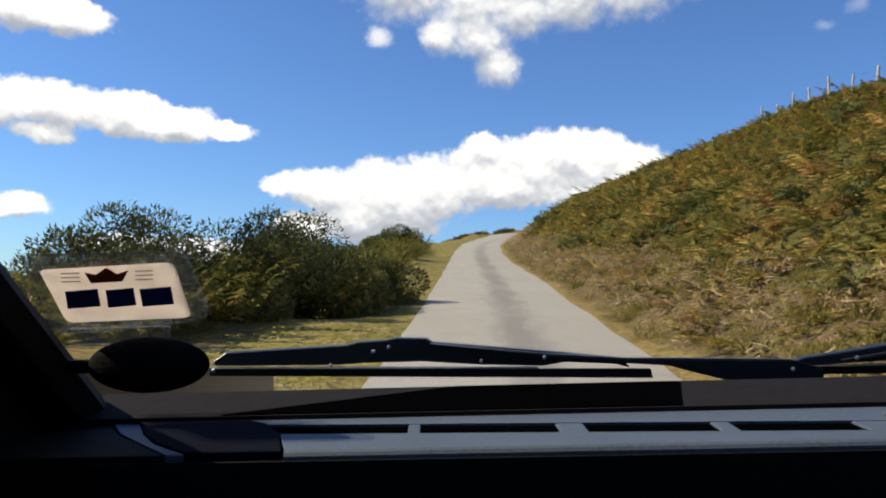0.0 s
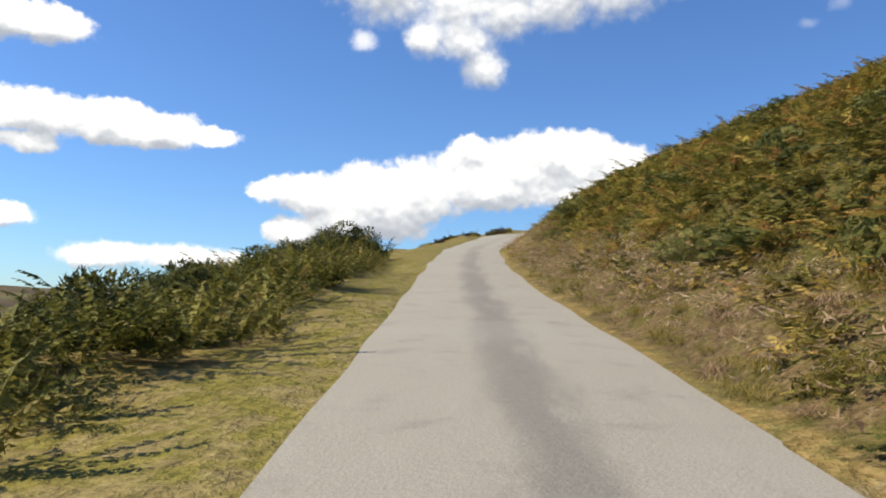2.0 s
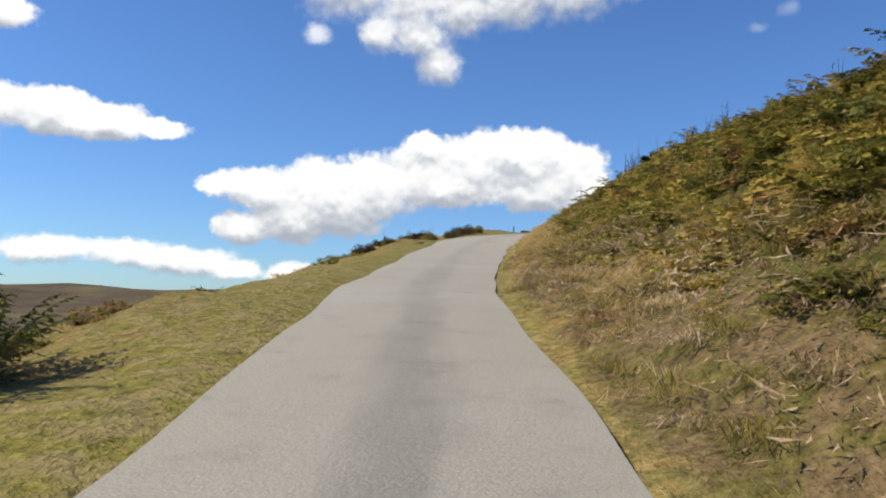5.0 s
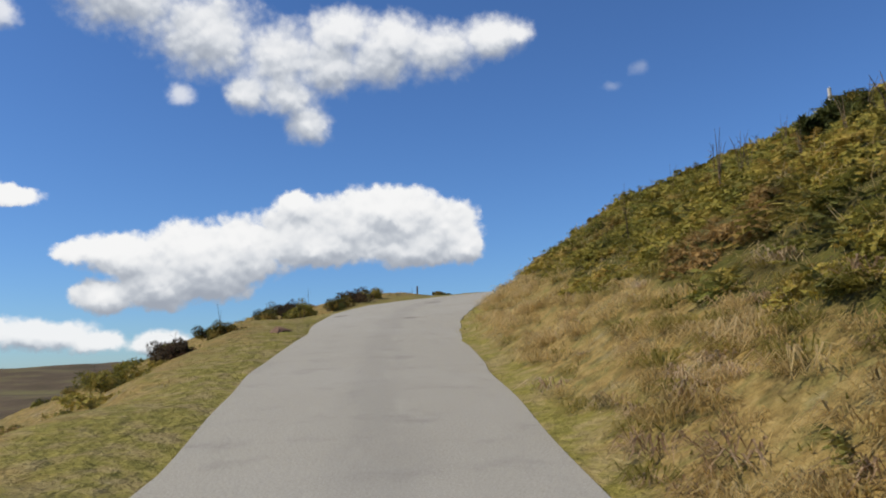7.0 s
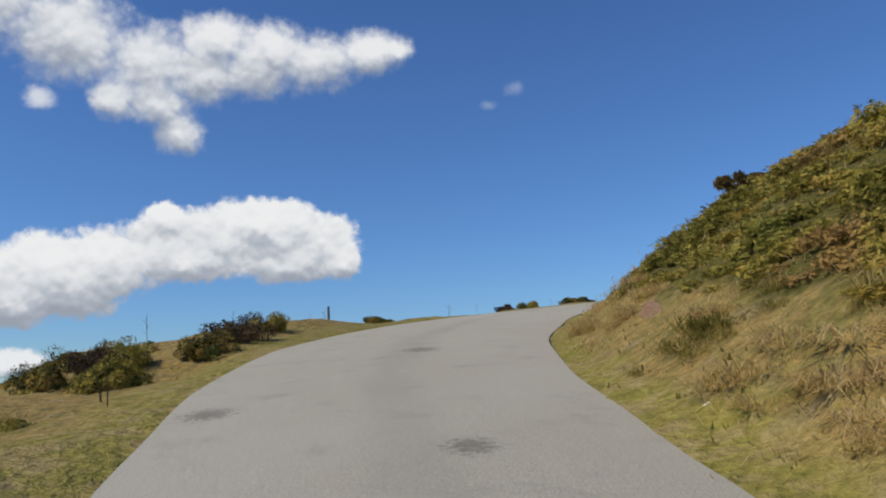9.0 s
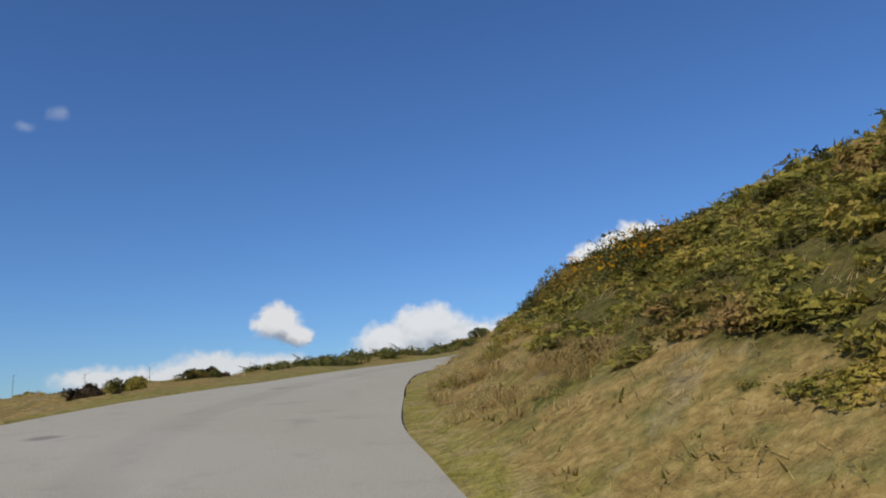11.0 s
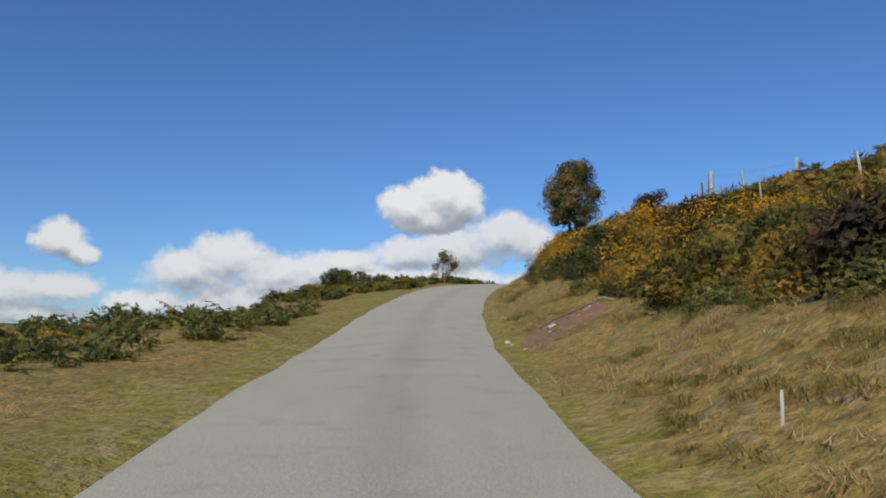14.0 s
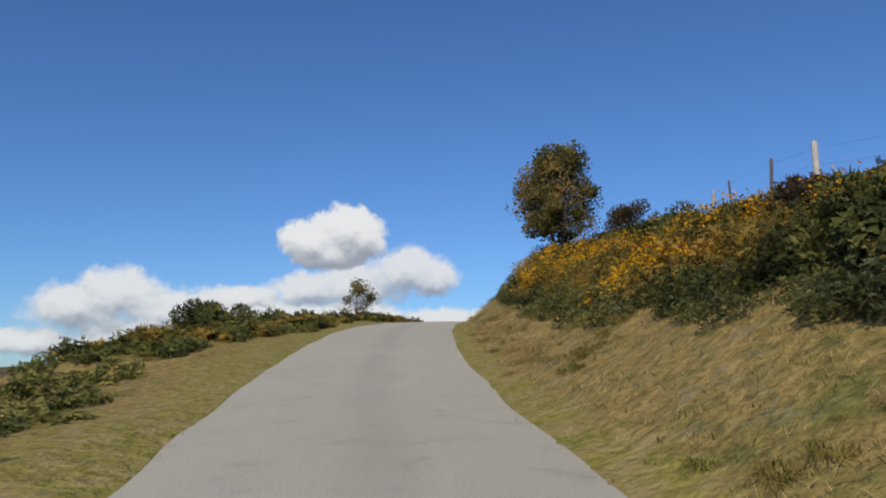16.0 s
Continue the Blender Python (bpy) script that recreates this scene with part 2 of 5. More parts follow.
def road_material():
    n = Nodes("worn_tarmac")
    p = n.coords("UV")                      # metres across and along
    sep = n.node("ShaderNodeSeparateXYZ")
    n.link(p, sep.inputs[0])
    across, along = sep.outputs[0], sep.outputs[1]
    long_way = n.node("ShaderNodeMapping")
    long_way.inputs["Scale"].default_value = (1.0, 0.22, 1.0)
    n.link(p, long_way.inputs[0])
    chips, grit = n.noise(p, 55.0, 4, 0.75), n.noise(p, 14.0, 4, 0.7)
    stain, wide, drawn = n.noise(p, 1.5, 6, 0.65), n.noise(p, 0.22, 3), n.noise(long_way.outputs[0], 2.4, 5, 0.6)
    col = n.ramp(chips, [(0.22, (0.215, 0.192, 0.15)), (0.5, (0.39, 0.356, 0.285)), (0.82, (0.58, 0.53, 0.435))])
    wander = n.math("MULTIPLY", n.math("SUBTRACT", drawn, 0.5), 0.7)
    band = n.math("ABSOLUTE", n.math("SUBTRACT", n.math("ADD", across, wander), 0.08))
    middle = n.math("SUBTRACT", 1.0, n.smooth(band, 0.08, 0.48))
    middle = n.math("MULTIPLY", middle, n.math("SUBTRACT", 1.0, n.math("MULTIPLY", n.smooth(along, 45, 90), 0.72)))
    col = n.mix(n.math("MULTIPLY", middle, 0.55), col, n.ramp(grit, [(0.3, (0.12, 0.112, 0.10)), (0.7, (0.20, 0.188, 0.168))]))
    col = n.mix(n.math("MULTIPLY", n.smooth(stain, 0.52, 0.74), 0.34), col, (0.17, 0.155, 0.132))
    col = n.mix(n.math("MULTIPLY", n.smooth(drawn, 0.55, 0.75), 0.22), col, (0.50, 0.46, 0.38))
    col = n.mix(n.math("MULTIPLY", n.smooth(wide, 0.48, 0.66), 0.25), col, (0.45, 0.42, 0.36))
    hole = n.node("ShaderNodeTexVoronoi", Scale=0.34)
    hole.inputs["Randomness"].default_value = 1.0
    n.link(p, hole.inputs["Vector"])
    worn = n.math("SUBTRACT", 1.0, n.smooth(n.math("ADD", hole.outputs["Distance"], n.math("MULTIPLY", stain, 0.12)), 0.09, 0.15))
    col = n.mix(n.math("MULTIPLY", worn, 0.6), col, (0.11, 0.10, 0.09))
    # single dark scars in the surface: metres across, along, half width, half length
    for a, b, ra, rb in ((0.53, 95.6, 0.24, 0.34), (-1.68, 97.5, 0.30, 0.4), (0.36, 102.6, 0.36, 0.5), (-0.36, 137.6, 0.10, 0.07), (1.4, 60.5, 0.2, 0.45)):
        m = n.node("ShaderNodeMapping")
        m.inputs["Scale"].default_value = (1 / ra, 1 / rb, 0)
        m.inputs["Location"].default_value = (-a / ra, -b / rb, 0)
        n.link(p, m.inputs[0])
        r = n.tree.nodes.new("ShaderNodeVectorMath")
        r.operation = "LENGTH"
        n.link(m.outputs[0], r.inputs[0])
        scar = n.math("SUBTRACT", 1.0, n.smooth(n.math("ADD", r.outputs["Value"], n.math("MULTIPLY", n.math("SUBTRACT", grit, 0.5), 3.2)), 0.25, 1.1))
        col = n.mix(n.math("MULTIPLY", scar, 0.6), col, (0.10, 0.092, 0.08))
    n.bump(n.math("ADD", chips, n.math("MULTIPLY", grit, 1.4)), 0.55, 0.012)
    return n.done(col, 0.92, 0.2)


GROUND, TARMAC = ground_material(), road_material()


# ---- ground and road ----
def build_ground():
    gx = np.r_[np.arange(-60, -12, 2.0), np.arange(-12, 112, 0.5), np.arange(112, 150.1, 2.0)]
    gy = np.r_[np.arange(-50, -14, 2.0), np.arange(-14, 134, 0.5), np.arange(134, 190.1, 2.0)]
    x, y = np.meshgrid(gx, gy)
    z, s, u = land(x.ravel(), y.ravel())
    near = np.stack([x.ravel(), y.ravel(), z], 1)
    faces = [grid_faces(*x.shape)]
    # the far country: valley and moors out to the skyline
    ring = np.concatenate([np.linspace(90, 400, 16), np.geomspace(450, 4200, 26)])
    turn = np.radians(np.arange(0, 361, 2.0))
    rr, aa = np.meshgrid(ring, turn, indexing="ij")
    fx, fy = 45 - np.sin(aa) * rr, 70 + np.cos(aa) * rr
    moor = 34 * np.clip((rr - 700) / 1500, 0, 1) + 16 * wobble(fx, fy, 260, 1.0) * np.clip((rr - 500) / 800, 0, 1) + 10 * wobble(fx, fy, 90, 4.0) * np.clip((rr - 500) / 800, 0, 1)
    right = np.clip((np.sin(aa + 0.5) * -1 + 0.2), 0, 1) * 20 * np.clip(1 - (rr - 90) / 900, 0, 1)
    fz = -42 * np.clip((rr - 60) / 160, 0, 1) * np.clip(1.6 - rr / 1400, 0, 1) + moor + right - 6
    a, b = np.abs(fx - 45), np.abs(fy - 70)
    inner = (a < 106) & (b < 121)
    lz = land(fx.ravel(), fy.ravel())[0].reshape(fx.shape)
    blend = np.clip((np.hypot(fx - 45, fy - 70) - 150) / 200, 0, 1)
    fz = np.where(inner, -70, (1 - blend) * (lz - 0.6) + blend * fz)
    far = np.stack([fx.ravel(), fy.ravel(), fz.ravel()], 1)
    faces.append(grid_faces(*rr.shape) + len(near))
    ob = mesh_object("ground", np.concatenate([near, far]), np.concatenate(faces), GROUND, smooth=True)
    # short grass grows nearest to the tarmac, dead bracken lies on the steep bank
    out = np.where(u > 0, (u - right_edge(s)) * 2.3 + np.interp(s, [0, 60, 85], [1.4, 1.4, 0.0]), (left_edge(s) - u) * np.interp(s, [60, 95], [0.55, 0.95]))
    foot = u - right_edge(s)
    bank = np.where(u > 0, np.clip(foot / 0.5, 0, 1) * np.clip((3.0 - foot) / 1.2, 0, 1) * np.interp(s, [62, 84], [1.0, 0.0]), 0)
    scrub = np.where(u > 0, np.clip((foot - np.interp(s, [0, 40, 58, 64, 72, 84, 104, 116, 126, 140], [1.0, 1.4, 1.6, 1.0, 1.0, 1.5, 1.3, 1.6, 1.9, 2.2])) / 0.8, 0, 1), 0)
    for name, value in (("verge", np.clip(1 - out / 2.2, 0, 1)), ("litter", bank), ("shaded_cover", scrub)):
        layer = ob.data.attributes.new(name, "FLOAT", "POINT")
        layer.data.foreach_set("value", np.r_[value, np.zeros(len(far))].astype(np.float32))
    return tagged(ob, "rough heath with straw-coloured and green grass", "ground", kind="structure")


def build_road():
    pick = (RS > -24) & (RS < 214)
    s, q, t = RS[pick], RQ[pick], RT[pick]
    side = np.stack([t[:, 1], -t[:, 0]], 1)
    steps = np.linspace(0, 1, 15)
    edge = 0.05 * wobble(s, s * 0.3, 1.4) + 0.03 * wobble(s, s * 0.6, 0.9)
    a, b = left_edge(s) + edge, right_edge(s) + 0.05 * wobble(s, s * 0.5, 1.2, 3.0)
    u = a[:, None] + (b - a)[:, None] * steps[None]
    crown = 0.03 * (1 - (2 * steps - 1) ** 2)
    v = np.empty((len(s), 19, 3))
    v[:, 2:17, :2] = q[:, None, :2] + side[:, None] * u[..., None]
    v[:, 2:17, 2] = q[:, None, 2] + crown[None]
    v[:, 1], v[:, 17] = v[:, 2], v[:, 16]
    v[:, 0, :2], v[:, 0, 2] = v[:, 1, :2] - 0.05 * side, q[:, 2] - 0.15
    v[:, 18, :2], v[:, 18, 2] = v[:, 17, :2] + 0.05 * side, q[:, 2] - 0.15
    faces = grid_faces(len(s), 19)[:, ::-1].reshape(len(s) - 1, 18, 4)
    faces = np.delete(faces, (1, 16), axis=1).reshape(-1, 4)
    ob = mesh_object("road", v.reshape(-1, 3), faces, TARMAC, smooth=True)
    uv = np.stack([np.pad(u - (a + b)[:, None] / 2, ((0, 0), (2, 2)), mode="edge"), np.repeat(s[:, None], 19, 1)], -1).reshape(-1, 2)
    layer = ob.data.uv_layers.new(name="metres")
    index = np.empty(len(ob.data.loops), np.int32)
    ob.data.loops.foreach_get("vertex_index", index)
    layer.data.foreach_set("uv", uv[index].ravel().astype(np.float32))
    return tagged(ob, "narrow pale grey worn tarmac lane", "road", kind="structure")


build_ground()
build_road()


# ---- sky backdrop: fair-weather clouds far beyond the land ----
def cloud(lobes, centre, label, soft=0.30, white=1.0, thin=1.0, seed=0.0):
    """A cloud as a far backdrop: lobes are degrees to the left, up, half width and half height."""
    n = Nodes("cloud")
    n.tree.nodes.remove(n.bsdf)
    uv = n.coords("UV")
    far = n.node("ShaderNodeMapping")
    far.inputs["Location"].default_value = (seed, seed * 2.3, seed)
    n.link(uv, far.inputs[0])

    def shifted(vec, scale, amount, detail):
        t = n.node("ShaderNodeTexNoise", Scale=scale, Detail=detail, Roughness=0.6)
        n.link(far.outputs[0], t.inputs["Vector"])
        half = n.tree.nodes.new("ShaderNodeVectorMath")
        half.operation = "SUBTRACT"
        n.link(t.outputs["Color"], half.inputs[0])
        half.inputs[1].default_value = (0.5, 0.5, 0.5)
        add = n.tree.nodes.new("ShaderNodeVectorMath")
        add.operation = "MULTIPLY_ADD"
        n.link(half.outputs[0], add.inputs[0])
        add.inputs[1].default_value = (amount, amount * 0.8, 0)
        n.link(vec, add.inputs[2])
        return add.outputs[0]

    p = shifted(shifted(uv, 0.45, 1.1, 3.0), 1.7, 0.5, 5.0)

    def density(rise, blend):
        best = None
        for az, el, ra, re in lobes:
            m = n.node("ShaderNodeMapping")
            m.inputs["Scale"].default_value = (1 / ra, 1 / re, 0)
            m.inputs["Location"].default_value = (-az / ra, -(el - rise) / re, 0)
            n.link(p, m.inputs[0])
            length = n.tree.nodes.new("ShaderNodeVectorMath")
            length.operation = "LENGTH"
            n.link(m.outputs[0], length.inputs[0])
            f = n.math("SUBTRACT", 1.0, length.outputs["Value"])
            best = f if best is None else n.math("SMOOTH_MAX", best, f, blend)
        return best

    def billows(rise):
        """Round heads of vapour, of about a degree and half of that."""
        up = n.node("ShaderNodeMapping")
        up.inputs["Location"].default_value = (seed, seed * 2.3 + rise, 0)
        n.link(p, up.inputs[0])
        total = None
        for scale, weight in ((0.5, 0.6), (1.25, 0.4)):
            v = n.node("ShaderNodeTexVoronoi", Scale=scale)
            v.feature, v.voronoi_dimensions = "SMOOTH_F1", "2D"
            v.inputs["Smoothness"].default_value = 0.35
            n.link(up.outputs[0], v.inputs["Vector"])
            f = n.math("MULTIPLY", n.math("SUBTRACT", 0.46, v.outputs["Distance"]), weight)
            total = f if total is None else n.math("ADD", total, f)
        return total

    heads = billows(0.0)
    fine = n.noise(far.outputs[0], 1.9, 5.0, 0.6)
    edge = n.math("ADD", density(0.0, 0.35), n.math("ADD", n.math("MULTIPLY", heads, 0.34), n.math("MULTIPLY", n.math("SUBTRACT", fine, 0.5), 0.34)))
    alpha = n.math("MULTIPLY", n.smooth(edge, 0.06, soft + 0.06), thin)
    # sunlit tops and grey undersides are put into the glowing colour
    light = n.math("SUBTRACT", density(0.0, 1.6), density(1.2, 1.6))
    tone = n.math("ADD", light, n.math("MULTIPLY", n.math("SUBTRACT", heads, billows(0.28)), 0.55))
    tone = n.math("ADD", tone, n.math("MULTIPLY", n.math("SUBTRACT", n.noise(far.outputs[0], 0.7, 5.0, 0.6), 0.5), 0.45))
    col = n.ramp(n.smooth(tone, -0.5, 0.5), [(0.0, (0.34, 0.38, 0.45)), (0.3, (0.50, 0.54, 0.60)), (0.6, (0.70, 0.73, 0.77)), (1.0, (0.90, 0.91, 0.92))])
    glow = n.node("ShaderNodeEmission", Strength=white)
    n.link(col, glow.inputs[0])
    clear = n.node("ShaderNodeBsdfTransparent")
    both = n.node("ShaderNodeMixShader")
    n.link(alpha, both.inputs[0])
    n.link(clear.outputs[0], both.inputs[1])
    n.link(glow.outputs[0], both.inputs[2])
    n.link(both.outputs[0], n.out.inputs[0])
    L = np.array(lobes)
    lo, hi = (L[:, :2] - 1.7 * L[:, 2:] - 0.8).min(0), (L[:, :2] + 1.7 * L[:, 2:] + 0.8).max(0)
    lo[1] = max(lo[1], -0.5)
    a, e = np.meshgrid(np.linspace(lo[0], hi[0], 17), np.linspace(lo[1], hi[1], 9))
    ar, er, far_off = np.radians(a.ravel()), np.radians(e.ravel()), 4650 + 15 * seed
    v = np.stack([-np.sin(ar) * np.cos(er), np.cos(ar) * np.cos(er), np.sin(er)], 1) * far_off + np.array(centre)
    ob = mesh_object("backdrop", v, grid_faces(9, 17), n.mat)
    layer = ob.data.uv_layers.new(name="degrees")
    index = np.empty(len(ob.data.loops), np.int32)
    ob.data.loops.foreach_get("vertex_index", index)
    layer.data.foreach_set("uv", np.stack([a.ravel(), e.ravel()], 1)[index].ravel().astype(np.float32))
    return tagged(ob, label, "cloud", kind="structure")


WEST, EAST = (2, 45, 7), (27, 102, 13)
cloud([(26.5, 11.8, 4.4, 1.9), (22.5, 11.9, 3.6, 1.6), (18.8, 11.7, 3.2, 1.3), (15.6, 11.2, 2.6, 0.8), (20.5, 10.9, 5.2, 1.0), (27.0, 9.9, 2.6, 0.9), (30.5, 11.5, 3.4, 1.8)],
      WEST, "white cumulus cloud in a blue sky", seed=1)
cloud([(-13.2, 9.4, 3.0, 2.6), (-10.3, 9.7, 3.4, 3.0), (-6.5, 9.8, 3.6, 2.8), (-2.8, 9.3, 3.4, 2.8), (1.0, 8.4, 3.6, 2.5), (4.5, 8.0, 3.6, 2.5), (8.5, 7.6, 3.6, 1.9), (11.0, 7.8, 2.4, 1.0),
       (10.0, 5.0, 2.5, 1.4), (6.5, 5.6, 3.4, 2.0), (3.0, 6.0, 3.4, 1.8), (-11.0, 8.0, 5.2, 1.5), (-14.5, 8.0, 1.9, 1.5), (-4.0, 8.2, 6.0, 1.7), (3.0, 7.2, 6.0, 1.8), (-9.0, 11.0, 4.5, 1.9), (-2.6, 11.2, 1.6, 1.2)],
      WEST, "large white cumulus cloud with a grey base", seed=2)
cloud([(9.0, 24.6, 6.2, 3.6), (3.5, 22.5, 5.2, 4.0), (-1.5, 21.2, 4.0, 3.4), (-5.0, 20.8, 3.8, 2.7), (-9.0, 21.1, 3.6, 2.4), (-13.0, 21.7, 3.8, 2.5), (-17.0, 22.4, 3.4, 2.0), (-6.0, 23.0, 3.6, 2.2), (-10.0, 22.6, 3.4, 2.2), (-3.6, 16.8, 2.2, 1.9),
       (0.8, 18.8, 2.0, 1.8), (-2.0, 18.6, 2.6, 2.0), (12.0, 26.0, 5.0, 3.0), (-19.0, 22.6, 1.6, 1.1)], WEST, "ragged white cloud overhead", soft=0.62, thin=0.95, seed=3)
cloud([(26.3, 17.3, 3.6, 1.5), (28.9, 17.4, 2.8, 1.6)], WEST, "white cloud bank", seed=4)
cloud([(17.0, 22.3, 2.4, 1.4), (18.6, 22.8, 2.0, 1.2)], WEST, "soft white cloud high in the sky", soft=0.6, thin=0.8, seed=13)
cloud([(5.2, 18.4, 1.5, 0.9)], WEST, "small white cloud puff", soft=0.9, thin=0.7, seed=5)
cloud([(13.4, 2.5, 4.0, 1.3), (6.4, 1.9, 2.7, 1.0), (10.3, 2.0, 2.4, 0.9), (17.2, 2.9, 3.4, 1.2), (22.0, 3.0, 4.0, 1.2), (28.0, 5.2, 2.6, 1.0)], WEST, "low white clouds over the horizon", soft=0.4, thin=0.92, seed=6)
cloud([(-27.5, 19.6, 0.9, 0.7), (-25.5, 18.5, 1.1, 0.45)], WEST, "thin wisp of cloud", soft=0.95, thin=0.18, seed=7)
cloud([(-68.0, 10.1, 2.8, 2.0), (-65.3, 9.2, 3.0, 1.7), (-66.5, 8.2, 3.6, 1.4), (-69.1, 9.4, 1.9, 1.7)], EAST, "white cumulus cloud above the hedge", white=0.97, seed=8)
cloud([(-72.0, 7.2, 3.5, 2.0), (-74.0, 6.6, 2.1, 1.7), (-65.0, 5.7, 3.3, 1.5), (-68.5, 5.9, 4.2, 2.0), (-61.2, 5.1, 3.0, 1.0)], EAST, "pale grey cloud low in the sky", soft=0.45, thin=0.92, white=0.93, seed=9)
cloud([(-52.6, 5.3, 3.3, 2.2), (-50.0, 4.2, 3.6, 1.9), (-56.0, 4.0, 3.9, 2.0), (-47.5, 2.0, 3.6, 1.2), (-54.0, 2.2, 6.8, 1.7), (-59.5, 4.6, 3.5, 1.5), (-62.5, 3.9, 4.4, 1.6), (-68.0, 3.6, 5.6, 1.6), (-75.0, 3.6, 4.4, 1.1)],
      EAST, "pale cloud bank over the moor", soft=0.42, thin=0.95, white=0.93, seed=10)
cloud([(-42.0, 6.1, 2.1, 1.5), (-43.3, 5.2, 1.5, 1.0)], EAST, "small grey-white cumulus cloud", soft=0.4, white=0.9, seed=11)
cloud([(-38.0, 2.9, 5.0, 1.7), (-42.2, 3.0, 3.2, 1.3), (-36.0, 2.6, 5.0, 1.3), (-31.0, 2.5, 4.2, 1.2), (-39.0, 1.2, 7.4, 1.0)], EAST, "low white cloud bank", soft=0.5, thin=0.92, white=0.88, seed=12)


# ---- plants ----
def leaf_material(name, stops, patches=(), through_light=0.27, size=1.1, own=0.32, ragged=0.0):
    """Leaves: each one a little different, in patches of colour as wide as a plant and wider."""
    n = Nodes(name)
    geo = n.tree.nodes.new("ShaderNodeNewGeometry")
    p = n.coords()
    drift = n.math("ADD", n.math("MULTIPLY", n.noise(p, size, 3, 0.55), 0.7), n.math("MULTIPLY", n.noise(p, size * 0.27, 2, 0.5), 0.3))
    shade = n.math("ADD", n.math("MULTIPLY", geo.outputs["Random Per Island"], own), n.math("MULTIPLY", n.smooth(drift, 0.3, 0.7), 1.0 - own))
    col = n.ramp(shade, stops)
    for scale, lo, hi, tint in patches:
        col = n.mix(n.math("MULTIPLY", n.smooth(n.noise(p, scale, 3), lo, hi), 0.85), col, n.mix(1.0, tint, n.ramp(geo.outputs["Random Per Island"], [(0.0, (0.75, 0.75, 0.75)), (1.0, (1.25, 1.25, 1.25))]), "MULTIPLY"))
    clump, fine = n.noise(p, 11.0, 4, 0.65), n.noise(p, 38.0, 3)
    col = n.mix(1.0, col, n.ramp(n.math("ADD", n.math("MULTIPLY", clump, 0.6), n.math("MULTIPLY", fine, 0.4)), [(0.32, (0.66, 0.66, 0.64)), (0.68, (1.28, 1.26, 1.2))]), "MULTIPLY")
    n.bump(n.math("ADD", clump, fine), 0.6, 0.05)
    mat = n.done(col, 0.75, 0.2)
    lit = n.node("ShaderNodeBsdfTranslucent")
    n.link(col, lit.inputs[0])
    both = n.node("ShaderNodeMixShader", Fac=through_light)
    n.link(n.bsdf.outputs[0], both.inputs[1])
    n.link(lit.outputs[0], both.inputs[2])
    if ragged:          # leaves too small to model: gaps with ragged edges inside each spray
        gap = n.node("ShaderNodeMixShader")
        n.link(n.smooth(n.noise(p, ragged, 2, 0.6), 0.42, 0.47), gap.inputs[0])
        n.link(n.node("ShaderNodeBsdfTransparent").outputs[0], gap.inputs[1])
        n.link(both.outputs[0], gap.inputs[2])
        both = gap
    n.link(both.outputs[0], n.out.inputs[0])
    return mat


BRACKEN = leaf_material("autumn_bracken", [(0.14, (0.065, 0.068, 0.015)), (0.34, (0.20, 0.185, 0.04)), (0.54, (0.42, 0.33, 0.075)), (0.72, (0.54, 0.36, 0.095)), (0.9, (0.45, 0.23, 0.08))],
                        ((0.55, 0.52, 0.60, (0.13, 0.15, 0.036)), (0.9, 0.57, 0.65, (0.44, 0.22, 0.085)), (0.7, 0.62, 0.70, (0.55, 0.42, 0.11))), own=0.36, ragged=24.0)
GREEN_BRACKEN = leaf_material("green_bracken", [(0.12, (0.085, 0.095, 0.022)), (0.4, (0.19, 0.19, 0.042)), (0.66, (0.33, 0.295, 0.075)), (0.9, (0.42, 0.30, 0.10))], ((0.8, 0.60, 0.70, (0.34, 0.19, 0.075)),), own=0.36, ragged=26.0)
BILBERRY = leaf_material("bilberry", [(0.15, (0.06, 0.075, 0.022)), (0.5, (0.135, 0.145, 0.04)), (0.85, (0.23, 0.21, 0.06))], ragged=26.0)
HEATH = leaf_material("heath_scrub", [(0.14, (0.075, 0.074, 0.015)), (0.40, (0.235, 0.21, 0.038)), (0.64, (0.39, 0.315, 0.06)), (0.9, (0.46, 0.30, 0.075))],
                      ((0.45, 0.57, 0.68, (0.34, 0.20, 0.075)), (0.7, 0.58, 0.68, (0.17, 0.18, 0.038))), ragged=26.0)
GORSE = leaf_material("gorse", [(0.15, (0.025, 0.029, 0.008)), (0.38, (0.085, 0.086, 0.019)), (0.58, (0.25, 0.18, 0.034)), (0.84, (0.42, 0.24, 0.05))], ((0.55, 0.56, 0.62, (0.035, 0.045, 0.013)), (0.8, 0.58, 0.64, (0.16, 0.17, 0.045))), size=0.9, own=0.3, ragged=30.0)
DARK_GORSE = leaf_material("dark_gorse", [(0.15, (0.024, 0.029, 0.011)), (0.45, (0.085, 0.09, 0.026)), (0.7, (0.20, 0.19, 0.055)), (0.9, (0.34, 0.25, 0.08))], ((0.9, 0.58, 0.66, (0.12, 0.13, 0.06)),), size=1.0, own=0.3, ragged=30.0)
FLOWER = leaf_material("gorse_flower", [(0.2, (0.60, 0.28, 0.010)), (0.8, (0.88, 0.46, 0.014))])
STRAW = leaf_material("dry_grass", [(0.12, (0.36, 0.255, 0.10)), (0.45, (0.57, 0.42, 0.175)), (0.85, (0.74, 0.58, 0.31))], ((0.8, 0.56, 0.68, (0.33, 0.285, 0.085)), (1.3, 0.62, 0.72, (0.48, 0.32, 0.20))), 0.5)
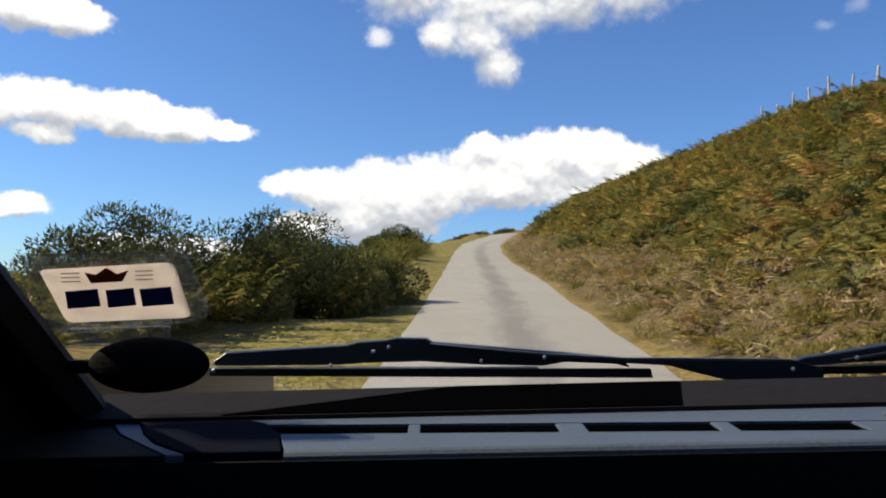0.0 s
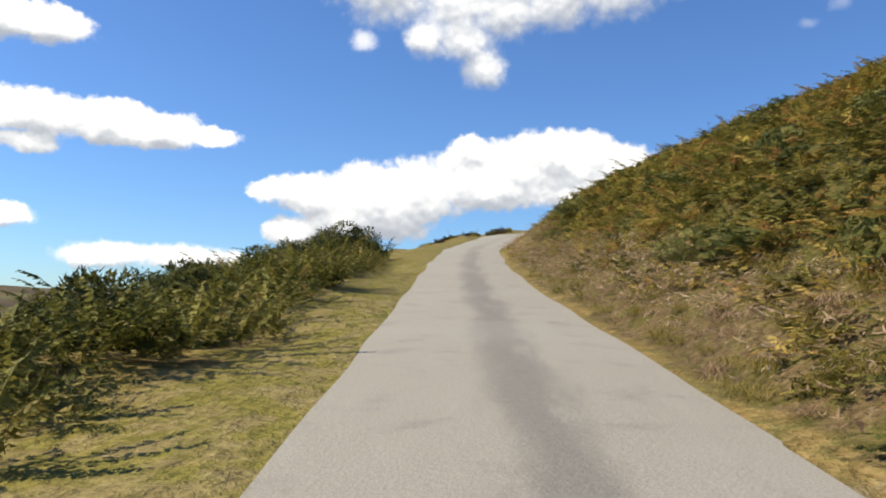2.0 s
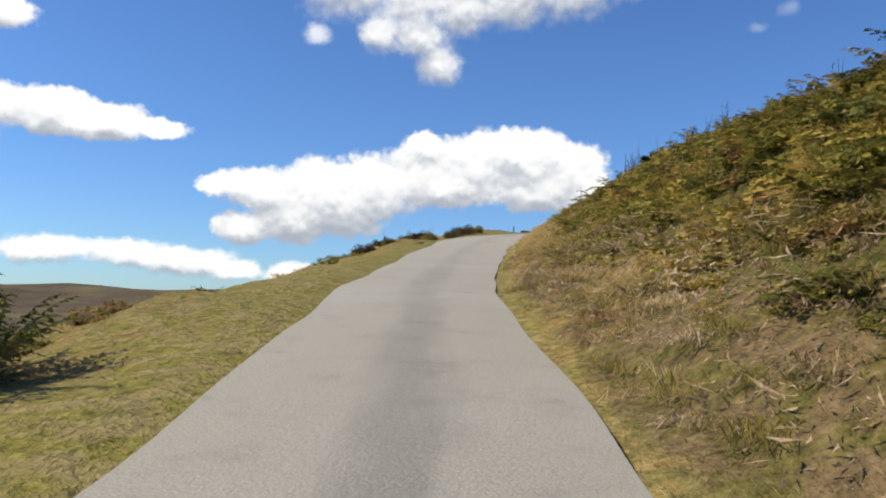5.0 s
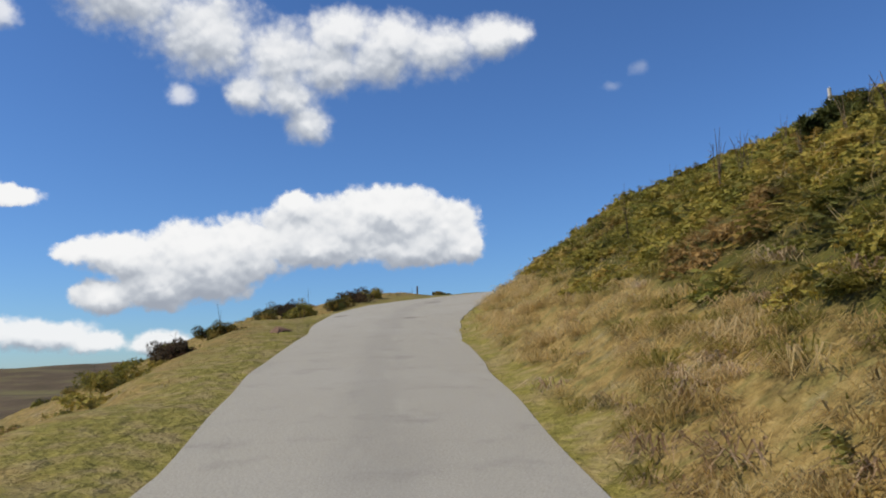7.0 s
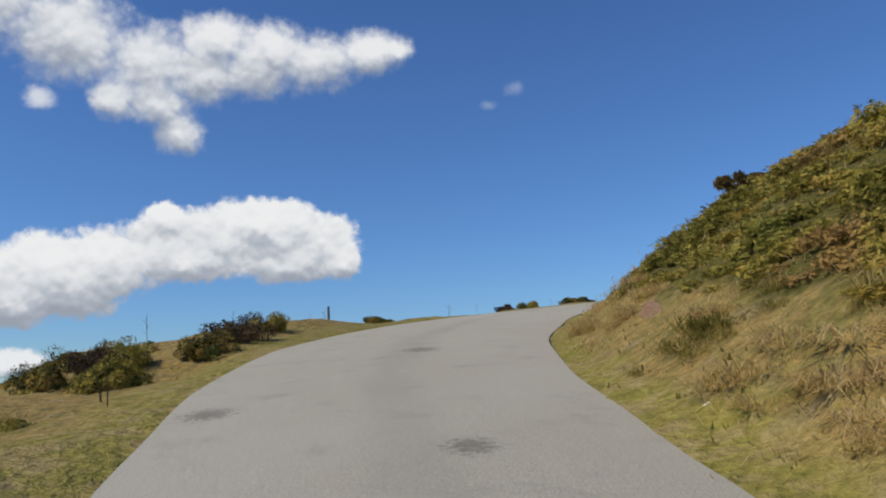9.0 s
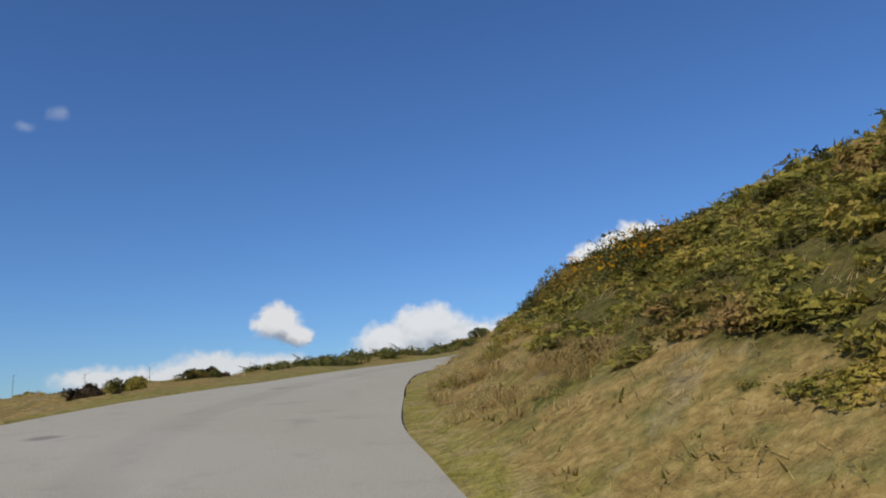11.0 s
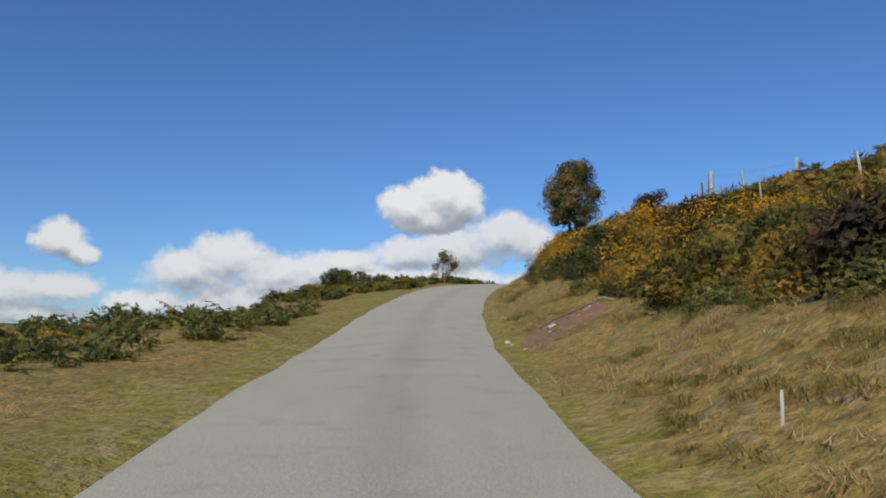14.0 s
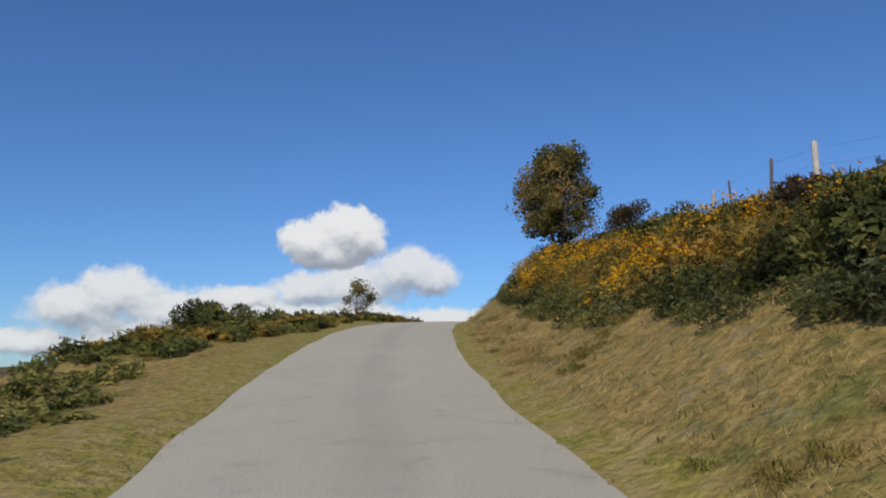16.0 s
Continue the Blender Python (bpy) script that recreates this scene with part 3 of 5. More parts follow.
TURF = leaf_material("verge_grass", [(0.15, (0.15, 0.14, 0.028)), (0.5, (0.29, 0.245, 0.06)), (0.85, (0.42, 0.33, 0.11))], (), 0.45)
LITTER = leaf_material("dead_bracken", [(0.15, (0.24, 0.15, 0.085)), (0.5, (0.47, 0.33, 0.20)), (0.85, (0.64, 0.50, 0.34))], ((0.9, 0.58, 0.72, (0.22, 0.20, 0.06)),), 0.3)
rng = np.random.default_rng(7)


def frond_clump(fronds, pairs=6, droop=0.55, wide=0.30, low=0.45, top=1.15):
    """A clump of broad fern fronds of about 1 m: corners and triangles."""
    vs, fs, count = [], [], 0
    turn0 = rng.uniform(0, 2 * np.pi)
    for j in range(fronds):
        turn, length, lift = turn0 + j * 2.4 + rng.normal(0, 0.3), rng.uniform(0.7, 1.1), rng.uniform(low, top)
        t = np.linspace(0.16, 1, pairs + 1)
        x, z = length * t * 0.8, length * (lift * t - droop * t * t)
        spine = np.stack([x, rng.normal(0, 0.025, pairs + 1), z], 1)
        mid = (t[:-1] + t[1:]) / 2
        reach = wide * length * np.clip(np.minimum(1.12 - mid, 0.35 + 2.2 * mid), 0.08, 1) ** 0.8
        step = (x[1] - x[0])
        parts = [spine]
        for sign in (-1, 1):
            sag = rng.uniform(0.0, 0.45, pairs) * reach
            for back in (0.30, 1.05):
                tip = spine[:-1].copy()
                tip[:, 0] += back * step + 0.22 * reach
                tip[:, 1] += sign * reach * (1.0 if back > 0.5 else 0.86)
                tip[:, 2] += 0.5 * (spine[1:, 2] - spine[:-1, 2]) - sag
                parts.append(tip)
        v = np.concatenate(parts)
        c, s = np.cos(turn), np.sin(turn)
        v = np.stack([v[:, 0] * c - v[:, 1] * s, v[:, 0] * s + v[:, 1] * c, v[:, 2]], 1)
        k, n = np.arange(pairs), pairs + 1
        f = []
        for side in (0, 1):
            a, b = n + 2 * side * pairs + k, n + (2 * side + 1) * pairs + k
            f += [np.stack([k, k + 1, b], 1), np.stack([k, b, a], 1)]
        vs.append(v)
        fs.append(np.concatenate(f) + count)
        count += len(v)
    return np.concatenate(vs), np.concatenate(fs)


def lumpy(dirs, centres, radii):
    """How far a heap of round lumps reaches from its foot in the given directions."""
    b = dirs @ centres.T
    q = b * b - (centres ** 2).sum(1)[None] + radii[None] ** 2
    return np.maximum(np.where(q > 0, b + np.sqrt(np.clip(q, 0, None)), 0).max(1), 0.3)


def cushion(lumps, inner, leaf, blades, blade, width, flat=0.8, lift=0.4, spread=0.55, tall=0.0):
    """A dense shrub about 1 m in radius: overlapping leafy scales over a heap of lumps, and the sprigs that stand out of it."""
    a, q = rng.uniform(0, 2 * np.pi, lumps), np.sqrt(rng.uniform(0.02, 1, lumps))
    centres = np.stack([0.62 * q * np.cos(a), 0.62 * q * np.sin(a), rng.uniform(0.1, 0.62, lumps) * (1.1 - 0.6 * q)], 1)
    radii = rng.uniform(0.27, 0.44, lumps)

    def spots(count, near, far):
        e = rng.normal(size=(count, 3))
        e[:, 2] = np.abs(e[:, 2]) * 0.9 + rng.uniform(-0.25, 0.2, count)
        e /= np.linalg.norm(e, axis=1)[:, None]
        return e, e * (lumpy(e, centres, radii) * rng.uniform(near, far, count))[:, None]

    e, c = spots(inner, 0.62, 0.96)
    tilt = e + rng.normal(0, 0.55, e.shape)
    one = np.cross(tilt, rng.normal(size=e.shape))
    one /= np.linalg.norm(one, axis=1)[:, None]
    two = np.cross(tilt, one)
    two /= np.linalg.norm(two, axis=1)[:, None]
    m = leaf * rng.uniform(0.6, 1.3, (inner, 1))
    scales = np.stack([c - one * m * 0.5, c + one * m * 0.5, c + two * m], 1).reshape(-1, 3)
    # sprigs, in small bunches
    e, base = spots(max(blades // 4, 1), 0.84, 1.02)
    base, e = np.repeat(base, 4, 0), np.repeat(e, 4, 0)
    base = base + rng.normal(0, blade * 0.25, base.shape)
    aim = e + rng.normal(0, spread, base.shape) + np.array([0, 0, lift])
    aim /= np.linalg.norm(aim, axis=1)[:, None]
    side = np.cross(aim, rng.normal(size=aim.shape))
    side /= np.linalg.norm(side, axis=1)[:, None]
    size = rng.uniform(0.55, 1.35, (len(base), 1)) * (1 + tall * (rng.uniform(0, 1, (len(base), 1)) > 0.94))
    v = np.stack([base - side * width * size, base + side * width * size, base + aim * blade * size], 1).reshape(-1, 3)
    v = np.concatenate([scales, v]) * np.array([1, 1, flat])
    return v, np.arange(len(v)).reshape(-1, 3)


def mound(blades, width=0.018):
    """A tussock of long grass about 1 m in radius, its blades arching over on all sides."""
    turn = rng.uniform(0, 2 * np.pi, blades)
    out, high = rng.uniform(0.35, 1.1, blades), rng.uniform(0.2, 0.55, blades)
    way, side = np.stack([np.cos(turn), np.sin(turn), 0 * turn], 1), np.stack([-np.sin(turn), np.cos(turn), 0 * turn], 1)
    up = np.array([0.0, 0.0, 1.0])
    w = side * (width * rng.uniform(0.6, 1.4, blades))[:, None]
    foot = way * (rng.uniform(0.0, 0.5, blades))[:, None] + side * rng.normal(0, 0.15, (blades, 1))
    knee = foot + way * (out * 0.5)[:, None] + up * high[:, None]
    tip = foot + way * out[:, None] + up * (high * rng.uniform(-0.2, 0.9, blades))[:, None] + side * rng.normal(0, 0.18, (blades, 1))
    v = np.stack([foot, knee + w, knee - w, tip], 1).reshape(-1, 3)
    k = np.arange(blades)[:, None] * 4
    return v, np.concatenate([k + np.array([[0, 1, 2]]), k + np.array([[2, 1, 3]])])


def blossom(clusters, each=14):
    """Flowers in close clusters on the sunny outside of a shrub about 1 m in radius."""
    d = rng.normal(size=(clusters, 3))
    d[:, 2] = np.abs(d[:, 2]) + 0.15
    d /= np.linalg.norm(d, axis=1)[:, None]
    c = np.repeat(d * rng.uniform(0.72, 0.98, (clusters, 1)) * np.array([1, 1, 0.85]), each, 0)
    c = c + rng.normal(0, 0.085, c.shape)
    a, b = rng.normal(0, 1, (2, len(c), 3))
    v = np.stack([c - a * 0.02, c + b * 0.021, c + a * 0.02], 1).reshape(-1, 3)
    return v, np.arange(len(v)).reshape(-1, 3)


def litter_bits(bits=46):
    """Crumbled dead leaves and stalks lying about."""
    c = np.c_[rng.uniform(-0.8, 0.8, (bits, 2)), rng.uniform(0.0, 0.10, bits)]
    a, b = rng.normal(0, 1, (2, bits, 3)) * np.array([1, 1, 0.5])
    a *= 0.048 * rng.uniform(0.4, 1.3, (bits, 1))
    b *= 0.018
    v = np.stack([c - a, c + b, c + a], 1).reshape(-1, 3)
    return v, np.arange(len(v)).reshape(-1, 3)


def grass_tuft(blades, spread=0.26, height=0.21, lean=1.3, width=0.006):
    root = rng.normal(0, spread * 0.45, (blades, 2))
    turn = rng.uniform(0, 2 * np.pi, blades)
    h = height * rng.uniform(0.5, 1.15, blades)
    out = lean * h * rng.uniform(0.2, 1.2, blades)
    foot = np.stack([root[:, 0], root[:, 1], np.full(blades, -0.04)], 1)
    side = np.stack([-np.sin(turn), np.cos(turn), 0 * turn], 1) * width
    way = np.stack([np.cos(turn), np.sin(turn), 0 * turn], 1)
    tip = foot + way * out[:, None] + np.array([0, 0, 1]) * h[:, None]
    v = np.stack([foot - side, foot + side, tip], 1).reshape(-1, 3)
    return v, np.arange(len(v)).reshape(-1, 3)


def on_road(s, u):
    """Places in the plan from the way along the road and the distance to its right."""
    x, y = np.interp(s, RS, RQ[:, 0]), np.interp(s, RS, RQ[:, 1])
    tx, ty = np.interp(s, RS, RT[:, 0]), np.interp(s, RS, RT[:, 1])
    return x + u * ty, y - u * tx


def scatter(name, material, forms, x, y, size, label, category, tall=1.0, sink=0.05, z=None):
    """One object of kind stuff: the forms, turned and sized, at the places."""
    z = land(x, y)[0] if z is None else z
    which = rng.integers(0, len(forms), len(x))
    vs, fs, count = [], [], 0
    for k, (fv, ff) in enumerate(forms):
        pick = np.flatnonzero(which == k)
        if not len(pick):
            continue
        a = rng.uniform(0, 2 * np.pi, len(pick))
        c, s, m = np.cos(a)[:, None], np.sin(a)[:, None], size[pick][:, None]
        wide = rng.uniform(0.85, 1.2, (len(pick), 1))
        high = rng.uniform(0.85, 1.15, (len(pick), 1)) * tall
        v = np.empty((len(pick), len(fv), 3))
        v[..., 0] = (fv[None, :, 0] * c - fv[None, :, 1] * s) * m * wide + x[pick][:, None]
        v[..., 1] = (fv[None, :, 0] * s + fv[None, :, 1] * c) * m * wide + y[pick][:, None]
        v[..., 2] = fv[None, :, 2] * m * high + z[pick][:, None] - sink
        f = ff[None] + (np.arange(len(pick)) * len(fv))[:, None, None] + count
        vs.append(v.reshape(-1, 3))
        fs.append(f.reshape(-1, 3))
        count += v.shape[0] * v.shape[1]
    ob = mesh_object(name, np.concatenate(vs), np.concatenate(fs), material, smooth=True)
    return tagged(ob, label, category, kind="stuff")


def sow(count, s0, s1, v0, v1, side=1, bias=1.0):
    """Random places beside the road, v0 to v1 metres out from its edge; bias over 1 draws them to the road."""
    k = np.arange(count) + rng.integers(0, 5000)
    a, b = (0.7548777 * k + rng.normal(0, 0.5 / np.sqrt(count), count)) % 1, (0.5698403 * k + rng.normal(0, 0.5 / np.sqrt(count), count)) % 1
    s = s0 + (s1 - s0) * a
    v = v0 + (v1 - v0) * b ** bias
    u = np.where(side > 0, right_edge(s) + v, left_edge(s) - v)
    return s, v, *on_road(s, u)


FERNS = [frond_clump(k, 6, 0.55, 0.26) for k in (5, 6, 6, 5, 7)]
TALL_FERNS = [frond_clump(k, 13, 0.62, 0.155, 0.8, 1.35) for k in (8, 9, 10)]
NEAR_SHRUBS = [cushion(7, 270, 0.19, 90, 0.13, 0.018) for _ in range(6)]
SHRUBS = [cushion(6, 190, 0.27, 70, 0.15, 0.026) for _ in range(6)]
FAR_SHRUBS = [cushion(5, 80, 0.42, 34, 0.20, 0.045) for _ in range(6)]
NEAR_GORSE = [cushion(13, 980, 0.09, 380, 0.085, 0.012, 0.85, 0.45, 0.6, 0.8) for _ in range(4)]
BIG_SHRUBS = [cushion(11, 560, 0.125, 220, 0.10, 0.016, 0.85, 0.45, 0.6, 0.8) for _ in range(6)]
BLOOM = [blossom(k, 26) for k in (12, 22, 9, 17)]
TUSSOCKS = [grass_tuft(34, 0.36, 0.10, 2.1, 0.005) for _ in range(6)]
MOUNDS = [mound(105) for _ in range(6)]
SHORT = [grass_tuft(12, 0.30, 0.055, 1.4, 0.010) for _ in range(5)]

# bracken on the steep bank
s, v, x, y = sow(5200, -2, 88, 0.6, 15, 1, 1.15)
foot = np.interp(s, [0, 14, 34, 46, 56, 70], [0.5, 0.55, 0.7, 0.95, 1.35, 1.2]) + 0.4 * wobble(x, y, 1.8, 3.0)
keep = (rng.uniform(0, 1, len(s)) < np.clip((88 - s) / 28, 0, 1)) & (v > foot)
scatter("bracken", BRACKEN, FERNS, x[keep], y[keep], (rng.uniform(0.55, 1.0, len(s)) * np.clip(0.6 + (v - foot) / 4, 0, 1))[keep], "olive, gold and rust-brown autumn bracken on the bank", "bracken")
# dead bracken and litter at the foot of the bank
s, v, x, y = sow(1500, 6, 74, 0.75, 2.2, 1, 1.0)
scatter("dead_bracken", LITTER, [litter_bits() for _ in range(5)], x, y, rng.uniform(0.5, 0.95, len(s)), "pale brown dead bracken at the foot of the bank", "bracken", sink=0.03)
s, v, x, y = sow(640, 8, 84, 0.35, 2.3, 1, 1.0)
grassy = rng.uniform(0, 1, len(s)) > 0.45
scatter("bank_grass", TURF, MOUNDS, x[grassy], y[grassy], rng.uniform(0.18, 0.36, grassy.sum()), "soft green grass at the foot of the bank", "grass", sink=0.06)
x, y, s = x[~grassy], y[~grassy], s[~grassy]
scatter("bank_tussocks", LITTER, MOUNDS, x, y, rng.uniform(0.16, 0.34, len(s)), "matted pale brown grass and dead fern on the foot of the bank", "grass", sink=0.08)
# low scrub on the bank above the bend
for count, v0, v1, forms, m0, m1 in ((1900, 0.9, 4.6, NEAR_SHRUBS, 0.34, 0.6), (1000, 4.6, 9.0, SHRUBS, 0.42, 0.75), (700, 9.0, 14.5, FAR_SHRUBS, 0.45, 0.8)):
    s, v, x, y = sow(count, 46, 126, v0, v1, 1, 1.0)
    edge = np.interp(s, [46, 56, 62, 70, 76, 82, 96, 106, 126], [2.3, 2.0, 1.3, 1.1, 1.6, 1.8, 1.7, 1.4, 1.9]) + 0.25 * wobble(x, y, 1.7, 1.0)
    keep = (rng.uniform(0, 1, len(s)) < np.clip((s - 44) / 16, 0, 1)) & (v > edge)
    scatter("heath_scrub", HEATH, forms, x[keep], y[keep], (rng.uniform(m0, m1, len(s)) * np.clip(0.72 + (v - edge) / 3, 0, 1))[keep], "low olive-green gorse and heather scrub", "shrub", tall=0.74, sink=0.10)
s, v, x, y = sow(240, 2, 66, 1.8, 14, 1, 1.1)
scatter("bank_scrub", BILBERRY, NEAR_SHRUBS, x, y, rng.uniform(0.35, 0.7, len(s)) * (1 + 0.6 * (rng.uniform(0, 1, len(s)) > 0.8)), "dark green bilberry and gorse among the bracken", "shrub", tall=0.95, sink=0.05)
# gorse in flower
s, v, x, y = sow(860, 114, 178, 1.8, 14, 1, 1.15)
keep = (v > np.interp(s, [110, 122, 128, 134, 140, 147, 186], [3.0, 2.5, 2.6, 2.85, 2.65, 2.1, 1.9]) + 0.3 * wobble(x, y, 1.5, 2.0)) & (rng.uniform(0, 1, len(s)) < np.clip((s - 106) / 14, 0.2, 1))
s2, v2, x2, y2 = sow(330, 115, 178, 1.6, 4.6, 1, 1.0)
keep2 = v2 > np.interp(s2, [110, 122, 128, 134, 140, 147, 186], [3.0, 2.35, 2.45, 2.7, 2.5, 2.0, 1.8]) + 0.2 * wobble(x2, y2, 1.5, 2.0)
gs, gx, gy, gv = np.r_[s[keep], s2[keep2]], np.r_[x[keep], x2[keep2]], np.r_[y[keep], y2[keep2]], np.r_[v[keep], v2[keep2]]
gm = rng.uniform(0.5, 1.3, len(gs)) * np.interp(gs, [118, 134], [0.72, 1.0])
low = gv < 2.95 + 0.45 * wobble(gx, gy, 1.1, 6.0)
for belt, leaf, forms, label in ((low, DARK_GORSE, NEAR_GORSE, "dark grey-green gorse without flowers along the foot of the thicket"), (~low & (gv < 5.4), GORSE, NEAR_GORSE, "dense olive and dark green gorse on the bank"),
                                 (~low & (gv >= 5.4) & (gv < 9.0), GORSE, BIG_SHRUBS, "olive-brown gorse towards the top of the bank"), (gv >= 9.0, GORSE, SHRUBS, "olive-brown gorse along the brow of the bank")):
    scatter("gorse", leaf, forms, gx[belt], gy[belt], gm[belt] * np.clip(0.45 + (gv[belt] - 1.8) / 3, 0.5, 1), label, "gorse", tall=0.95, sink=0.16)
patchy = ~low & (gv < 6.4) & (wobble(gx, gy, 2.2, 4.0) + 0.5 * np.exp(-((gv - 4.3) / 1.2) ** 2) > np.interp(gs, [118, 130, 138, 150], [0.5, 0.46, 0.42, 0.34])) & (rng.uniform(0, 1, len(gv)) < 0.85)
scatter("gorse_flowers", FLOWER, BLOOM, gx[patchy], gy[patchy], gm[patchy] * 0.96, "orange-yellow gorse blossom", "blossom", tall=0.84, sink=0.12)
# dry grass on the verge of the bend
s, v, x, y = sow(4600, 52, 176, 0.45, 5.0, 1, 0.85)
keep = (rng.uniform(0, 1, len(s)) < np.clip((s - 50) / 25, 0, 1) * np.clip(0.15 + v / 1.6, 0, 1)) & ((np.abs(s - 139.5) > 1.3) | (v > 2.3))
scatter("dry_grass", STRAW, TUSSOCKS, x[keep], y[keep], rng.uniform(0.6, 1.25, len(s))[keep], "straw-coloured tussocks of dry grass", "grass")
s, v, x, y = sow(1500, 64, 176, 0.5, 2.6, 1, 0.9)
keep = (wobble(x, y, 2.2, 7.0) > -0.3) & ((np.abs(s - 139.5) > 1.4) | (v > 2.4)) & (v < np.interp(s, [64, 104, 122, 134, 150, 176], [1.9, 1.7, 2.3, 2.5, 2.1, 1.9]))
size = rng.uniform(0.18, 0.40, len(s)) * np.interp(s, [108, 122], [1.0, 0.72])
green = keep & (wobble(x, y, 1.2, 5.0) > np.interp(s, [104, 122], [0.75, 0.1]))
scatter("tussocks", STRAW, MOUNDS, x[keep & ~green], y[keep & ~green], size[keep & ~green], "shaggy pale tussocks of dry moor grass on the slope", "grass", sink=0.06)
scatter("green_tussocks", TURF, MOUNDS, x[green], y[green], size[green], "soft green tussocks among the dry grass on the slope", "grass", sink=0.06)
# short grass along both edges of the road
s, v, x, y = sow(4200, 4, 175, -0.05, 1.3, 1, 1.6)
s2, v2, x2, y2 = sow(10500, 4, 175, -0.05, 4.2, -1, 1.35)
scatter("verge_grass", TURF, SHORT, np.r_[x, x2], np.r_[y, y2], rng.uniform(0.6, 1.3, len(x) + len(x2)), "short yellow-green grass along the road", "grass")
s, v, x, y = sow(2000, 20, 165, 1.8, 12, -1, 1.2)
scatter("rough_grass", STRAW, TUSSOCKS, x, y, rng.uniform(0.4, 0.95, len(s)) * np.clip(v / 4, 0.45, 1), "rough dry grass beyond the verge", "grass")
s, v, x, y = sow(260, 60, 160, 2.2, 11, -1, 1.1)
keep = wobble(x, y, 2.0, 9.0) > -0.2
scatter("brow_tussocks", STRAW, MOUNDS, x[keep], y[keep], rng.uniform(0.15, 0.36, len(s))[keep], "dry straw tussocks on the open side", "grass", sink=0.07)
# tall bracken on the open side
s, v, x, y = sow(820, 17, 66, 0.6, 7.0, -1, 1.1)
keep = v > np.interp(s, [17, 22, 25, 31, 34, 40, 50, 60, 66], [4.2, 3.4, 2.4, 1.8, 2.0, 1.7, 1.6, 1.8, 2.0]) + 0.35 * wobble(x, y, 1.6)
high = np.interp(s, [17, 22, 26, 32, 36, 48, 60, 66], [0.9, 1.2, 1.35, 1.3, 1.0, 1.05, 1.15, 1.0])
scatter("roadside_bracken", GREEN_BRACKEN, TALL_FERNS, x[keep], y[keep], (rng.uniform(0.65, 1.05, len(s)) * high)[keep], "tall dark green bracken beside the lane", "bracken", tall=1.25)
s, v, x, y = sow(330, 58, 124, 1.6, 13, -1, 1.2)
keep = v > np.interp(s, [58, 68, 80, 92, 98, 106, 124], [3.2, 2.6, 2.0, 1.7, 2.0, 3.6, 8.5]) + 0.5 * wobble(x, y, 2.0)
s, x, y = s[keep], x[keep], y[keep]
scatter("low_scrub", HEATH, NEAR_SHRUBS, x, y, rng.uniform(0.25, 0.6, len(s)), "low brown-green heather scrub where the ground falls away", "shrub", tall=0.8)
s, v, x, y = sow(1100, 119, 172, 1.2, 9.5, -1, 1.15)
keep = (v < np.interp(s, [150, 158], [9.5, 4.5])) & (v > np.interp(s, [119, 126, 131, 135, 139, 148, 152, 170], [12, 10, 5.0, 3.0, 1.7, 1.7, 2.0, 1.6]) + 0.35 * wobble(x, y, 1.4))
s, x, y = s[keep], x[keep], y[keep]
grown = np.interp(s, [131, 138, 143, 149, 155, 158, 166], [0.45, 0.8, 1.15, 0.85, 0.75, 0.9, 1.0])
gorsy = rng.uniform(0, 1, len(s)) > 0.5
scatter("hedge_bracken", GREEN_BRACKEN, FERNS, x[~gorsy], y[~gorsy], (rng.uniform(0.6, 1.0, len(s)) * grown)[~gorsy], "green and brown bracken in a rough hedge", "bracken", tall=1.15)
scatter("hedge_scrub", BILBERRY, NEAR_SHRUBS, x[gorsy], y[gorsy], (rng.uniform(0.45, 0.8, len(s)) * grown)[gorsy], "dark green gorse in a rough hedge", "shrub", tall=1.05)
s, v, x, y = sow(260, 112, 142, 3.2, 11, -1, 0.9)
keep = v > np.interp(s, [112, 120, 130, 142], [6.0, 6.5, 6.0, 4.0])
scatter("brow_scrub", HEATH, SHRUBS, x[keep], y[keep], rng.uniform(0.22, 0.45, len(s))[keep], "low twiggy brown and green scrub on the grassy brow", "shrub", tall=0.95)
s, v, x, y = sow(190, 157, 206, 1.8, 5.0, -1, 1.2)
scatter("roadside_gorse", GORSE, SHRUBS, x, y, rng.uniform(0.5, 1.0, len(s)) * np.interp(s, [146, 160, 206], [0.8, 1.1, 1.2]), "dark green gorse hedge along the lane", "gorse", tall=0.9)


# ---- small helpers for things ----
def part(name, bm, material, parent, label=""):
    """A bmesh as one mesh object under a thing or a part."""
    me = bpy.data.meshes.new(name)
    bm.normal_update()
    bm.to_mesh(me)
    bm.free()
    me.materials.append(material)
    ob = new(name, me)
    ob.parent = parent
    return tagged(ob, label)


def thing(name, x, y, z, label, category, group="", turn=0.0):
    ob = new(name)
    ob.empty_display_size = 0.2
    ob.matrix_basis = pose(x, y, z, 0, 0, turn)
    return tagged(ob, label, category, group)


def height(x, y):
    return float(land(x, y)[0][0])


def tube(bm, points, radii, sides=7, cap=True):
    """A round limb through the points."""
    rings = []
    pts = [Vector(p) for p in points]
    for i, p in enumerate(pts):
        way = (pts[min(i + 1, len(pts) - 1)] - pts[max(i - 1, 0)]).normalized()
        a = way.orthogonal().normalized()
        b = way.cross(a)
        rings.append([bm.verts.new(p + (a * math.cos(k * math.tau / sides) + b * math.sin(k * math.tau / sides)) * radii[i]) for k in range(sides)])
    for r0, r1 in zip(rings, rings[1:]):
        # the nearest corner of the next ring, so that the limb does not twist
        j = min(range(sides), key=lambda k: (r1[k].co - r0[0].co).length)
